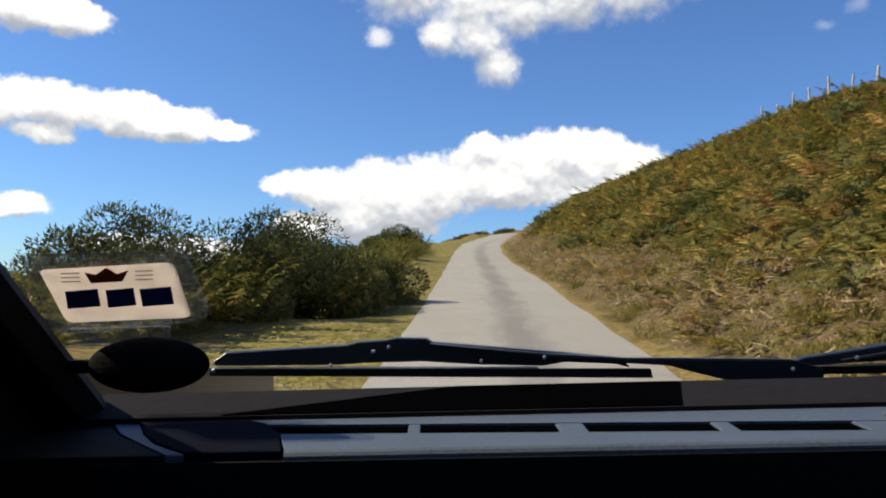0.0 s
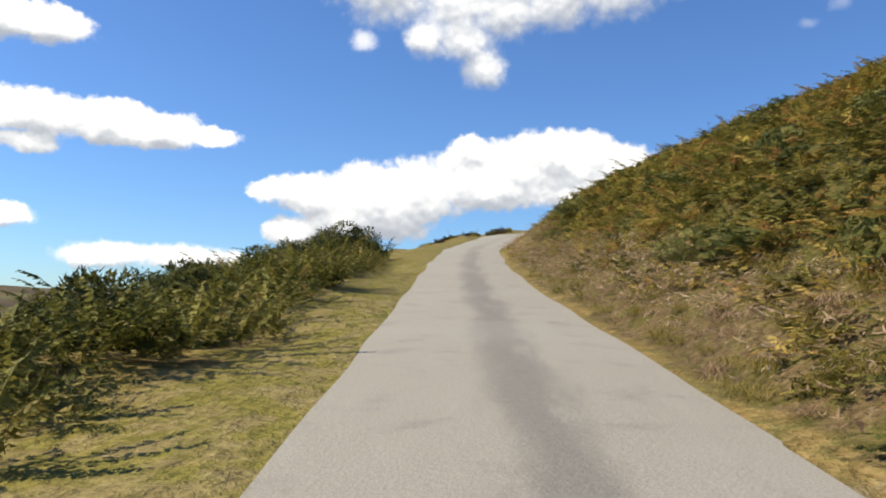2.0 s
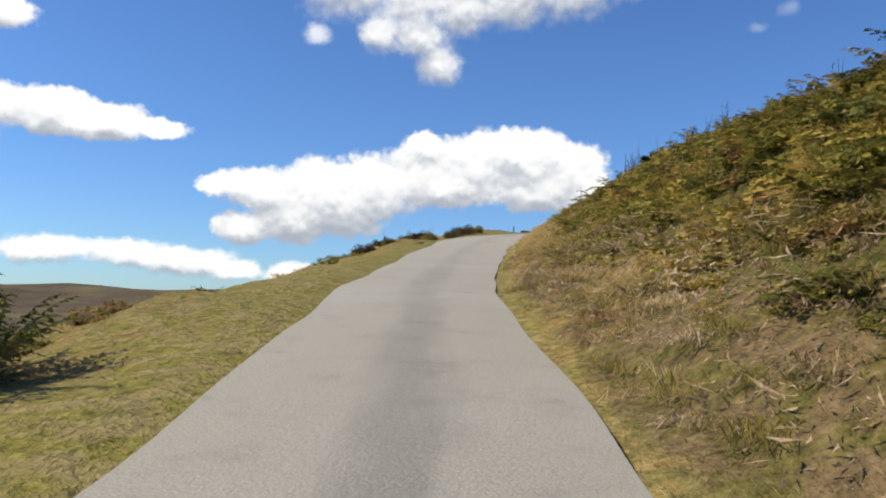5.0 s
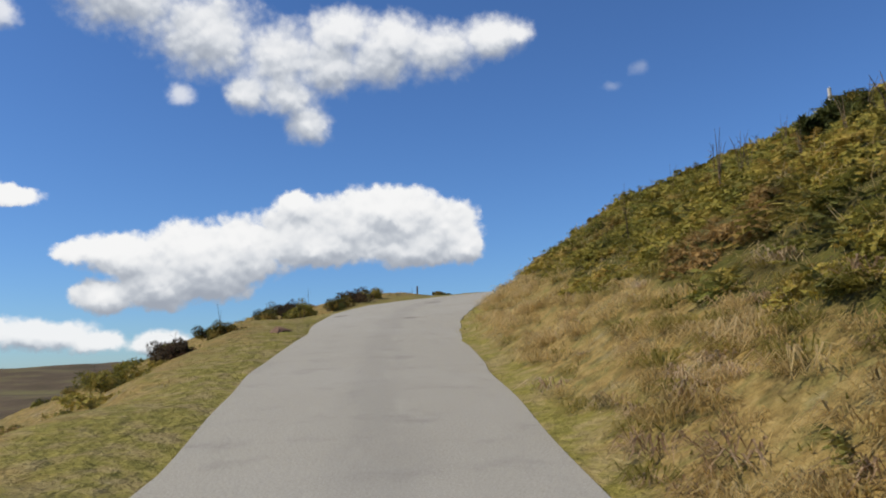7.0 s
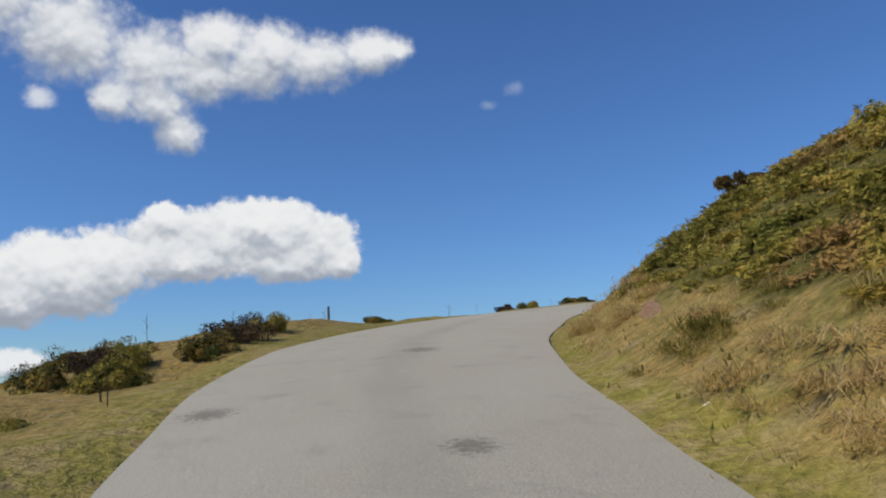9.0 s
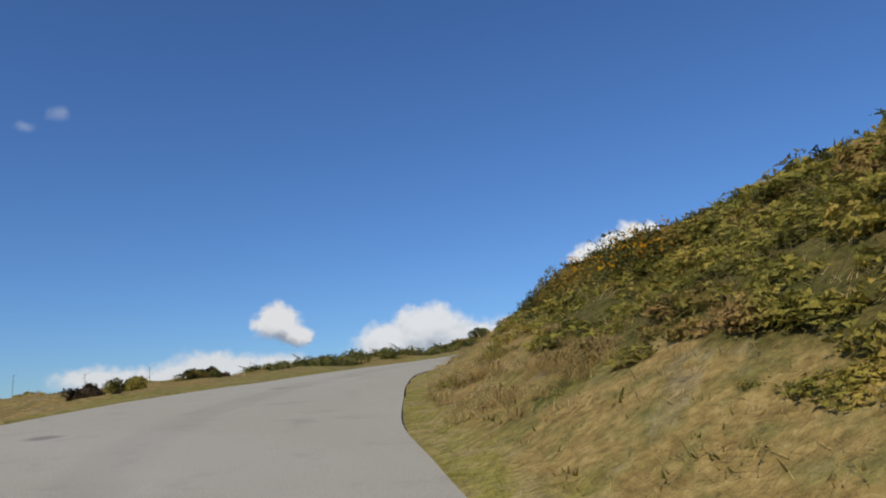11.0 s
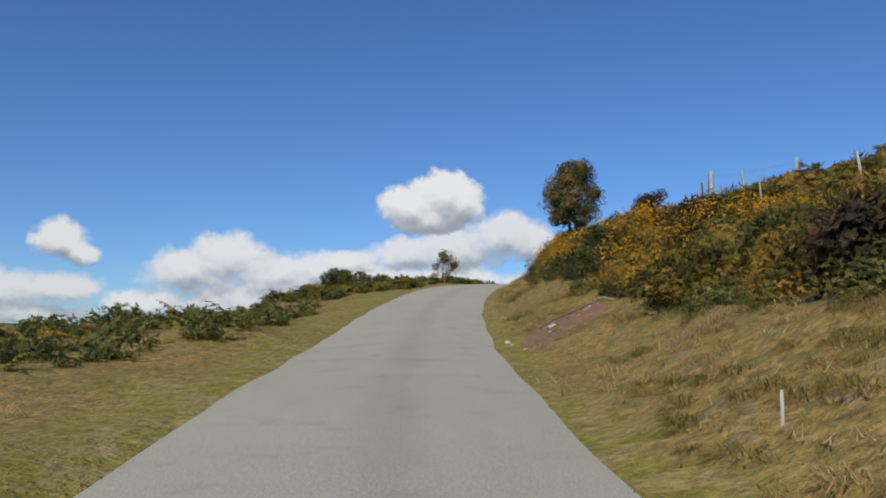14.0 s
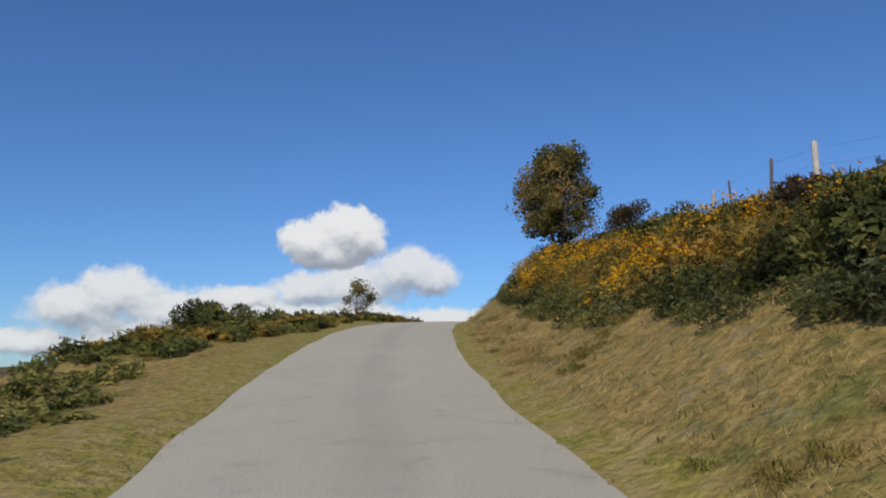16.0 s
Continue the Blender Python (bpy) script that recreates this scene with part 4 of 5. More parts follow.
        for k in range(sides):
            bm.faces.new((r0[k], r0[(k + 1) % sides], r1[(k + 1 + j) % sides], r1[(k + j) % sides]))
    if cap:
        bm.faces.new(rings[0][::-1])
        bm.faces.new(rings[-1])
    return bm


def box(bm, x0, x1, y0, y1, z0, z1, bevel=0.0):
    made = bmesh.ops.create_cube(bm, size=1.0)["verts"]
    for v in made:
        v.co = Vector(((x0 + x1) / 2 + v.co.x * (x1 - x0), (y0 + y1) / 2 + v.co.y * (y1 - y0), (z0 + z1) / 2 + v.co.z * (z1 - z0)))
    if bevel:
        edges = list({e for v in made for e in v.link_edges})
        bmesh.ops.bevel(bm, geom=edges, offset=bevel, segments=2, affect="EDGES", profile=0.7)
    return bm


def bark_material(name, dark, pale):
    n = Nodes(name)
    p = n.coords()
    m = n.node("ShaderNodeMapping")
    m.inputs["Scale"].default_value = (1, 1, 0.18)
    n.link(p, m.inputs[0])
    grain = n.noise(m.outputs[0], 40.0, 5, 0.65)
    col = n.mix(n.smooth(n.noise(p, 3.0, 4), 0.4, 0.7), n.ramp(grain, [(0.3, dark), (0.7, pale)]), tuple(0.6 * (a + b) for a, b in zip(dark, pale)))
    n.bump(grain, 0.6, 0.01)
    return n.done(col, 0.9, 0.15)


BARK = bark_material("bark", (0.05, 0.042, 0.034), (0.17, 0.15, 0.125))
POST_WOOD = bark_material("weathered_post", (0.30, 0.28, 0.25), (0.58, 0.55, 0.50))
DARK_POST = bark_material("dark_post", (0.06, 0.052, 0.045), (0.16, 0.14, 0.12))
STICK_WOOD = bark_material("pale_stick", (0.36, 0.32, 0.26), (0.62, 0.58, 0.50))
TREE_LEAF = leaf_material("tree_leaf", [(0.15, (0.055, 0.058, 0.019)), (0.42, (0.16, 0.145, 0.046)), (0.66, (0.33, 0.24, 0.08)), (0.92, (0.48, 0.26, 0.10))], (), 0.4, 1.2)
RED_LEAF = leaf_material("red_leaf", [(0.15, (0.035, 0.026, 0.015)), (0.5, (0.085, 0.06, 0.03)), (0.9, (0.15, 0.085, 0.045))], (), 0.25, 1.2)


def tree(name, x, y, tall, wide, clear, label, leaf, lobes, leaves, lean=(0.0, 0.0), leaf_size=0.07, stems=2, seed=1):
    """A small tree: stems and limbs, and a crown of leaves round the limbs' ends."""
    r = random.Random(seed)
    g = np.random.default_rng(seed)
    root = thing(name, x, y, height(x, y) - 0.05, label, "tree")
    bm = bmesh.new()
    ends = []
    for k in range(stems):
        a = k * 2.4 + seed
        foot = Vector((0.07 * math.cos(a) * (stems > 1), 0.07 * math.sin(a) * (stems > 1), 0))
        fork = foot + Vector((lean[0] * 0.4 + 0.12 * math.cos(a), lean[1] * 0.4 + 0.12 * math.sin(a), clear))
        top = fork + Vector((lean[0] * 0.6 + r.uniform(-0.2, 0.2) * wide, lean[1] * 0.6 + r.uniform(-0.2, 0.2) * wide, (tall - clear) * r.uniform(0.6, 0.8)))
        thick = 0.028 * tall / math.sqrt(stems)
        mid = (foot + fork) / 2 + Vector((r.uniform(-0.05, 0.05), r.uniform(-0.05, 0.05), 0))
        tube(bm, [foot, mid, fork, fork.lerp(top, 0.5) + Vector((0.06, -0.05, 0)), top], [thick * 1.2, thick, thick * 0.85, thick * 0.5, thick * 0.15], 8)
        for j in range(lobes):
            start = fork.lerp(top, r.uniform(0.0, 0.85))
            b, q = r.uniform(0, math.tau), r.uniform(0.06, 0.92)
            far = 0.43 * wide * min(0.55 + 1.3 * q, 1.0, 1.45 - 1.15 * q) * math.sqrt(r.uniform(0.15, 1.0))
            end = Vector((lean[0] * q + far * math.cos(b), lean[1] * q + far * math.sin(b), clear + (tall - clear) * q))
            bend = start.lerp(end, 0.5) + Vector((0, 0, 0.03 * tall))
            tube(bm, [start, bend, end], [thick * 0.36, thick * 0.22, thick * 0.08], 5)
            ends.append((np.array(end), r.uniform(0.06, 0.15) * wide))
        ends.append((np.array(top), 0.14 * wide))
    part("trunk", bm, BARK, root, "dark grey-brown forked trunk")
    each = leaves // len(ends)
    vs = []
    for end, rad in ends:
        d = g.normal(size=(each, 3))
        d /= np.linalg.norm(d, axis=1)[:, None]
        c = end + d * (1.35 * rad * g.uniform(0.1, 1.0, each) ** 0.5)[:, None] * np.array([1, 1, 0.85])
        c[:, 2] = np.clip(c[:, 2], clear * 0.7, None)
        a = g.normal(size=(each, 3))
        a /= np.linalg.norm(a, axis=1)[:, None]
        b = np.cross(a, g.normal(size=(each, 3)))
        b /= np.linalg.norm(b, axis=1)[:, None]
        size = leaf_size * g.uniform(0.6, 1.4, (each, 1))
        vs.append(np.stack([c - a * size, c + b * size * 0.55, c + a * size, c - b * size * 0.55], 1))
    # leaves between the limbs fill the outline
    many = leaves // 5
    q, b = g.uniform(0.02, 0.98, many), g.uniform(0, 2 * np.pi, many)
    far = 0.46 * wide * np.minimum(np.minimum(0.55 + 1.3 * q, 1.0), 1.45 - 1.15 * q) * np.sqrt(g.uniform(0.2, 1, many)) * (1 + 0.16 * np.sin(3 * b + seed + 5 * q) + 0.14 * np.sin(11 * q + 2 * b))
    c = np.stack([lean[0] * q + far * np.cos(b), lean[1] * q + far * np.sin(b), clear + (tall - clear) * q], 1)
    a = g.normal(size=(many, 3))
    a /= np.linalg.norm(a, axis=1)[:, None]
    b = np.cross(a, g.normal(size=(many, 3)))
    b /= np.linalg.norm(b, axis=1)[:, None]
    size = leaf_size * g.uniform(0.6, 1.4, (many, 1))
    vs.append(np.stack([c - a * size, c + b * size * 0.55, c + a * size, c - b * size * 0.55], 1))
    v = np.concatenate(vs).reshape(-1, 3)
    crown = mesh_object("crown", v, np.arange(len(v)).reshape(-1, 4), leaf, root)
    tagged(crown, "dense crown of small leaves")
    return root


def bush(x, y, tall, wide, label, leaf, seed, leaves=5200, size=0.05):
    """A rounded bush: bare stems below, leafy lumps above."""
    g = np.random.default_rng(seed)
    root = thing("bush", x, y, height(x, y) - 0.05, label, "bush", "bushes beside the lane")
    bm = bmesh.new()
    lumps = []
    for k in range(15):
        a = g.uniform(0, 2 * np.pi)
        far = wide * 0.42 * np.sqrt(g.uniform(0, 1))
        top = Vector((far * math.cos(a), far * math.sin(a), tall * g.uniform(0.25, 0.9) * (1 - 0.5 * (far / wide / 0.42) ** 2)))
        tube(bm, [(0.3 * top.x, 0.3 * top.y, 0), (0.7 * top.x, 0.7 * top.y, top.z * 0.6), top], [0.02, 0.014, 0.007], 5)
        lumps.append((np.array(top), g.uniform(0.19, 0.31) * min(wide, tall * 1.2), 1.0))
        if k % 3 == 0:      # a sprig that stands out of the top
            tip = top + Vector((g.uniform(-0.15, 0.15), g.uniform(-0.15, 0.15), 0.22)) * tall
            tube(bm, [top, top.lerp(tip, 0.6), tip], [0.009, 0.007, 0.003], 4)
            lumps.append((np.array(tip) * 0.5 + np.array(top) * 0.5, 0.10 * tall, 0.12))
    part("stem", bm, BARK, root)
    centres, radii = np.array([c for c, _, share in lumps if share == 1.0]), np.array([0.86 * r for _, r, share in lumps if share == 1.0])
    e = g.normal(size=(1500, 3))
    e[:, 2] = np.abs(e[:, 2])
    e /= np.linalg.norm(e, axis=1)[:, None]
    c = e * (lumpy(e, centres, radii) * g.uniform(0.6, 1.0, 1500))[:, None]
    c[:, 2] = np.clip(c[:, 2], 0.02, None)
    one = np.cross(e + g.normal(0, 0.55, e.shape), g.normal(size=e.shape))
    one /= np.linalg.norm(one, axis=1)[:, None]
    two = np.cross(e, one)
    m = 3.0 * size * g.uniform(0.6, 1.3, (1500, 1))
    vs = [np.stack([c - one * m * 0.5, c + one * m * 0.5, c + two * m], 1)]
    for c0, rad, share in lumps:
        each = int(leaves / 15.6 * share)
        d = g.normal(size=(each, 3))
        d /= np.linalg.norm(d, axis=1)[:, None]
        c = c0 + d * (rad * g.uniform(0.75, 1.12, each))[:, None] * np.array([1, 1, 0.85 if share == 1 else 1.6])
        c[:, 2] = np.clip(c[:, 2], 0.03, None)
        a = d + g.normal(0, 0.6, (each, 3)) + np.array([0, 0, 0.4])
        a /= np.linalg.norm(a, axis=1)[:, None]
        b = np.cross(a, g.normal(size=(each, 3)))
        b /= np.linalg.norm(b, axis=1)[:, None]
        m = size * g.uniform(0.6, 1.5, (each, 1))
        vs.append(np.stack([c - b * m * 0.36, c + b * m * 0.36, c + a * m * 1.7], 1))
    v = np.concatenate(vs).reshape(-1, 3)
    mesh_object("foliage", v, np.arange(len(v)).reshape(-1, 3), leaf, root)
    return root


# ---- trees and bushes ----
tree("rowan_tree", 67.44, 111.32, 4.65, 3.6, 0.95, "small rounded tree with olive and bronze autumn leaves", TREE_LEAF, 22, 19000, (0.25, 0.0), 0.056, 2, 8)
tree("hawthorn_tree", 91.0, 128.6, 3.5, 3.0, 0.9, "thin wind-blown thorn tree behind the hedge", TREE_LEAF, 6, 1900, (0.6, -0.3), 0.07, 2, 21)
tree("thorn_tree", 82.9, 109.3, 3.0, 3.5, 0.5, "low spreading tree with dark reddish leaves", RED_LEAF, 9, 5000, (0.2, 0.0), 0.07, 2, 12)


def bush_at(s, u, tall, wide, label, leaf, seed, leaves=5200, size=0.05):
    bx, by = on_road(s, u)
    return bush(float(bx), float(by), tall, wide, label, leaf, seed, leaves, size)


HEATHER = leaf_material("heather", [(0.15, (0.09, 0.065, 0.03)), (0.5, (0.20, 0.145, 0.055)), (0.9, (0.32, 0.22, 0.08))], (), 0.35, 1.2)
BRAMBLE = leaf_material("bramble", [(0.15, (0.03, 0.038, 0.011)), (0.45, (0.10, 0.11, 0.028)), (0.75, (0.22, 0.20, 0.058)), (0.95, (0.32, 0.23, 0.08))], (), 0.25, 1.0)
TALL = "tall dark green bramble bush above the grass verge"
for k, (s0, u0, h0, w0) in enumerate([(22.6, -6.8, 1.8, 2.6), (25.4, -5.0, 1.75, 2.6), (26.8, -3.5, 1.65, 2.4), (28.3, -5.6, 1.9, 2.8), (28.6, -2.7, 1.55, 2.2), (30.4, -3.6, 1.7, 2.5), (30.0, -1.9, 1.0, 1.5), (32.6, -4.6, 1.5, 2.4)]):
    bush_at(s0, u0, h0, w0, TALL, BRAMBLE, 30 + k, 13000, 0.036)
for k, (s0, u0, h0, w0) in enumerate([(38.5, -5.8, 1.2, 2.2), (43.0, -5.4, 1.15, 2.2), (47.5, -5.6, 1.25, 2.4), (52.0, -5.4, 1.2, 2.3), (56.5, -5.4, 1.3, 2.4), (60.0, -5.2, 1.4, 2.3)]):
    bush_at(s0, u0, h0, w0, "green bramble bush in the bracken hedge", BRAMBLE, 100 + k, 4200, 0.05)
bush_at(64.2, -4.9, 1.65, 2.4, "tall feathery dark green broom bush beside the lane", BRAMBLE, 41, 11000, 0.05)
bush_at(65.6, -6.0, 1.75, 2.6, "tall feathery dark green broom bush beside the lane", BRAMBLE, 42, 10000, 0.05)
bush_at(62.8, -6.2, 1.8, 2.4, "tall feathery dark green broom bush beside the lane", BRAMBLE, 51, 9000, 0.05)
bush_at(106.0, 5.75, 0.25, 1.9, "dark rounded heather bush on the brow", HEATHER, 43, 6500, 0.04)
bush_at(84.5, 7.2, 0.4, 1.3, "dark gorse clump on the bank", BRAMBLE, 44, 3600)
for k, (s0, u0, h0, w0) in enumerate([(104.7, -4.9, 0.7, 1.3), (106.0, -5.0, 0.8, 1.6), (107.9, -5.4, 0.65, 1.4), (102.8, -6.5, 0.9, 1.3), (103.4, -6.2, 1.0, 1.2), (104.3, -6.2, 0.75, 0.9),
                                      (113.1, -5.6, 0.4, 1.2), (119.8, -4.8, 0.4, 1.5), (121.6, -4.8, 0.5, 1.3), (124.3, -4.5, 0.4, 1.4), (126.0, -4.9, 0.45, 1.2),
                                      (101.2, -4.4, 0.6, 1.2), (93.3, -3.4, 0.5, 1.5), (91.0, -3.6, 0.6, 1.3), (89.8, -4.2, 0.65, 1.4)]):
    bush_at(s0, u0, h0 * 0.8, w0, "low twiggy gorse bush on the grassy brow", (GORSE, RED_LEAF, HEATH)[k % 3], 60 + k, 3200, 0.026)
for k, (s0, u0, h0, w0) in enumerate([(135.0, 5.4, 0.85, 1.4), (141.5, 6.4, 0.85, 1.5), (146.0, 5.2, 0.9, 1.5), (150.5, 6.8, 0.9, 1.5), (157.0, 7.6, 0.95, 1.8), (131.5, 4.6, 0.8, 1.3)]):
    bush_at(s0, u0, h0, w0, "old brown gorse bush with bare stems below", RED_LEAF if k % 2 else BRAMBLE, 80 + k, 3000, 0.045)
bush_at(98.5, 12.9, 0.7, 1.6, "dark gorse bush on top of the bank", BRAMBLE, 90, 3600)
bush_at(96.2, 12.7, 0.8, 1.3, "dark gorse bush on top of the bank", GORSE, 91, 3000)
bush_at(163.0, -5.0, 1.25, 2.4, "full dark green gorse bush in the hedge", BRAMBLE, 48, 5200)
bush_at(167.0, -4.8, 1.2, 2.6, "full dark green gorse bush in the hedge", BRAMBLE, 49, 5200)


# ---- fences and posts ----
def build_fence(line, main=None):
    """A stock fence along the brow: weathered posts, some leaning, and two wires."""
    line = np.array(line, float)
    way = np.r_[0, np.cumsum(np.hypot(*np.diff(line, axis=0).T))]
    at = np.arange(0.3, way[-1], 2.2) if main is None else way
    px, py = np.interp(at, way, line[:, 0]), np.interp(at, way, line[:, 1])
    root = thing("fence", px[0], py[0], height(px[0], py[0]), "weathered wooden post-and-wire fence along the brow", "fence")
    r = random.Random(3)
    tops = []
    for k, (x, y) in enumerate(zip(px, py)):
        z = height(x, y)
        tall = 1.85 if main and k == main else r.uniform(1.15, 1.4) * (0.78 if main is None else 1.35 if k > main else 1.0)
        tilt = Vector((r.uniform(-0.10, 0.10), r.uniform(-0.08, 0.08), 1))
        base = Vector((x - px[0], y - py[0], z - height(px[0], py[0])))
        radius = 0.085 if main and k == main else r.uniform(0.045, 0.06)
        bm = bmesh.new()
        tube(bm, [base + Vector((0, 0, -0.3)), base + tilt * tall * 0.5, base + tilt * tall * 0.97, base + tilt * tall], [radius, radius, radius * 0.97, radius * 0.8], 9)
        part("post", bm, POST_WOOD if r.random() < 0.7 or main is None or k == main else DARK_POST, root)
        tops.append(base + tilt * tall * 0.9)
    for drop in (0.0, 0.45):
        bm = bmesh.new()
        tube(bm, [t - Vector((0, 0, drop)) for t in tops], [0.003] * len(tops), 4)
        part("wire", bm, WIRE, root, "thin grey fence wire")
    return root


def wire_material():
    n = Nodes("galvanised_wire")
    rust = n.noise(n.coords(), 30.0, 3)
    return n.done(n.ramp(rust, [(0.4, (0.30, 0.30, 0.30)), (0.7, (0.20, 0.13, 0.09))]), 0.5, 0.5, 0.7)


def lone_post(x, y, tall, radius, material, label, lean=(0.0, 0.0)):
    ob = thing("post", x, y, height(x, y) - 0.2, label, "post")
    bm = bmesh.new()
    tube(bm, [(0, 0, 0), (lean[0] * 0.5, lean[1] * 0.5, tall * 0.5 + 0.2), (lean[0], lean[1], tall + 0.19), (lean[0], lean[1], tall + 0.2)], [radius, radius, radius * 0.95, radius * 0.75], 8)
    part("shaft", bm, material, ob)
    return ob


WIRE = wire_material()
build_fence([(53.5, 100.6), (56.5, 102.3), (59.9, 103.7), (65.1, 104.2), (71.2, 104.9), (74.0, 105.5), (77.3, 106.4), (86.0, 107.6)], 2)
build_fence([(15.6, 17), (16.5, 32), (17.3, 44)])
lone_post(20.76, 80.94, 1.0, 0.06, POST_WOOD, "pale weathered post on top of the bank")
lone_post(12.3, 106.7, 1.05, 0.05, DARK_POST, "dark wooden post on the grassy brow")
lone_post(43.3, 99.6, 1.0, 0.025, STICK_WOOD, "bare pale pole standing in the gorse", (0.25, 0.1))
lone_post(46.4, 101.6, 0.9, 0.022, STICK_WOOD, "bare pale pole leaning in the gorse", (-0.25, 0.05))
lone_post(30.6, 101.35, 0.22, 0.012, STICK_WOOD, "short pale marker stake in the verge", (0.03, 0.0))


# ---- bare red earth and stones ----
def soil_material():
    n = Nodes("red_earth")
    p = n.coords()
    clod, fine = n.noise(p, 3.0, 5, 0.65), n.noise(p, 24.0, 4, 0.7)
    col = n.mix(n.smooth(clod, 0.4, 0.65), n.ramp(fine, [(0.3, (0.15, 0.085, 0.055)), (0.7, (0.33, 0.19, 0.125))]), n.ramp(fine, [(0.3, (0.18, 0.115, 0.065)), (0.7, (0.34, 0.225, 0.135))]))
    n.bump(n.math("ADD", clod, fine), 0.8, 0.05)
    return n.done(col, 0.95, 0.1)


def soil_patch(s0, u0, half_s, half_u, seed, label):
    """Bare earth lying on the ground with a ragged edge and a raised, lumpy middle."""
    rings, sides = 12, 64
    a = np.linspace(0, 2 * np.pi, sides, endpoint=False)
    rag = 1 + 0.16 * np.sin(2 * a + seed) + 0.14 * np.sin(3 * a + 1.7 * seed) + 0.12 * np.sin(5 * a + 2.1 * seed) + 0.09 * np.sin(9 * a + seed) + 0.06 * np.sin(14 * a)
    rr = np.linspace(0.02, 1, rings)[:, None]
    x, y = on_road((s0 + half_s * rr * np.cos(a) * rag).ravel(), (u0 + half_u * rr * np.sin(a) * rag).ravel())
    z = land(x, y)[0] + 0.055 * (1 - np.repeat(rr[:, 0] ** 3, sides)) + 0.035 * wobble(x, y, 0.22, seed) + 0.02 * wobble(x, y, 0.09, seed) - 0.012
    k = np.arange(sides)
    faces = np.concatenate([np.stack([i * sides + k, i * sides + (k + 1) % sides, (i + 1) * sides + (k + 1) % sides, (i + 1) * sides + k], 1) for i in range(rings - 1)])
    ob = mesh_object("ground_soil", np.stack([x, y, z], 1), faces[:, ::-1], SOIL, smooth=True)
    return tagged(ob, label, "soil", kind="structure")


SOIL = soil_material()
soil_patch(139.1, 2.62, 1.05, 0.5, 1.0, "patch of bare red-brown earth on the slumped verge")
soil_patch(140.0, 3.45, 0.85, 0.7, 2.0, "slumped red-brown earth below the gorse")
soil_patch(92.6, -1.75, 0.6, 0.2, 6.0, "worn patch of bare reddish earth beside the tarmac")
soil_patch(100.8, 3.3, 0.7, 0.12, 4.0, "thin patch of reddish earth in the dry grass")


def stone_material():
    n = Nodes("pale_stone")
    fine = n.noise(n.coords(), 18.0, 5)
    n.bump(fine, 0.5, 0.01)
    return n.done(n.ramp(fine, [(0.3, (0.36, 0.31, 0.26)), (0.7, (0.66, 0.62, 0.55))]), 0.85, 0.2)


def stone(x, y, size, seed, label):
    r = random.Random(seed)
    bm = bmesh.new()
    bmesh.ops.create_icosphere(bm, subdivisions=2, radius=size)
    for v in bm.verts:
        v.co *= 1 + 0.28 * noise.noise(v.co * (1.6 / size) + Vector((seed, 0, 0)))
        v.co.z *= 0.6
    me = bpy.data.meshes.new("stone")
    bm.to_mesh(me)
    bm.free()
    me.materials.append(STONE)
    ob = new("stone", me)
    ob.matrix_basis = pose(x, y, height(x, y) + size * 0.2, 0, 0, r.uniform(0, 360))
    return tagged(ob, label, "stone", "stones on the red earth")


STONE = stone_material()
r = random.Random(11)
for k in range(26):
    q = r.random()          # most of them along the broken edge of the turf
    s0, u0 = 140.0 + 0.6 * q + r.gauss(0, 0.22), 2.7 + 1.25 * q + r.gauss(0, 0.12)
    sx, sy = on_road(s0, u0)
    stone(float(sx), float(sy), r.choice((0.02, 0.03, 0.035, 0.05)), k, "pale broken stone lying on red earth")
for k, (s0, u0, m) in enumerate([(124.1, 2.05, 0.05), (140.1, 2.12, 0.06), (139.6, 2.16, 0.035), (138.6, 2.3, 0.05), (96.0, 2.7, 0.06)]):
    sx, sy = on_road(s0, u0)
    stone(float(sx), float(sy), m, 50 + k, "pale stone at the edge of the tarmac")


def stick(x0, y0, x1, y1, radius, label, material):
    z0, z1 = height(x0, y0) + 0.04 + radius, height(x1, y1) + 0.04 + radius
    ob = thing("branch", x0, y0, z0, label, "branch")
    bm = bmesh.new()
    d = Vector((x1 - x0, y1 - y0, z1 - z0))
    tube(bm, [(0, 0, 0), d * 0.4 + Vector((0.03, 0.02, 0.03)), d * 0.75, d], [radius, radius * 0.9, radius * 0.7, radius * 0.3], 7)
    part("wood", bm, material, ob)
    return ob


for s0, u0, s1, u1, radius, label, material in ((140.9, 4.05, 139.8, 4.12, 0.018, "pale dead branch at the top of the red earth", STICK_WOOD), (140.15, 2.75, 140.6, 3.85, 0.022, "dark broken branch lying on red earth", DARK_POST)):
    (x0, x1), (y0, y1) = on_road(np.array([s0, s1]), np.array([u0, u1]))
    stick(float(x0), float(y0), float(x1), float(y1), radius, label, material)


# ---- dead stalks that stand above the plants ----
def dead_stalk():
    v, f, n = [], [], 0
    limbs = [((0, 0, 0), (0.04, 0.02, 1.0), 0.011)] + [((0.03 * t, 0.02 * t, t), (0.03 * t + 0.16 * math.cos(k * 2.1), 0.02 * t + 0.16 * math.sin(k * 2.1), t + 0.16), 0.006) for k, t in enumerate((0.55, 0.65, 0.75, 0.84, 0.92))]
    for a, b, w in limbs:
        a, b = np.array(a), np.array(b)
        for c in (np.array([w, 0, 0]), np.array([0, w, 0])):
            v += [a - c, a + c, b + c * 0.4, b - c * 0.4]
            f += [(n, n + 1, n + 2), (n, n + 2, n + 3)]
            n += 4
    return np.array(v), np.array(f)


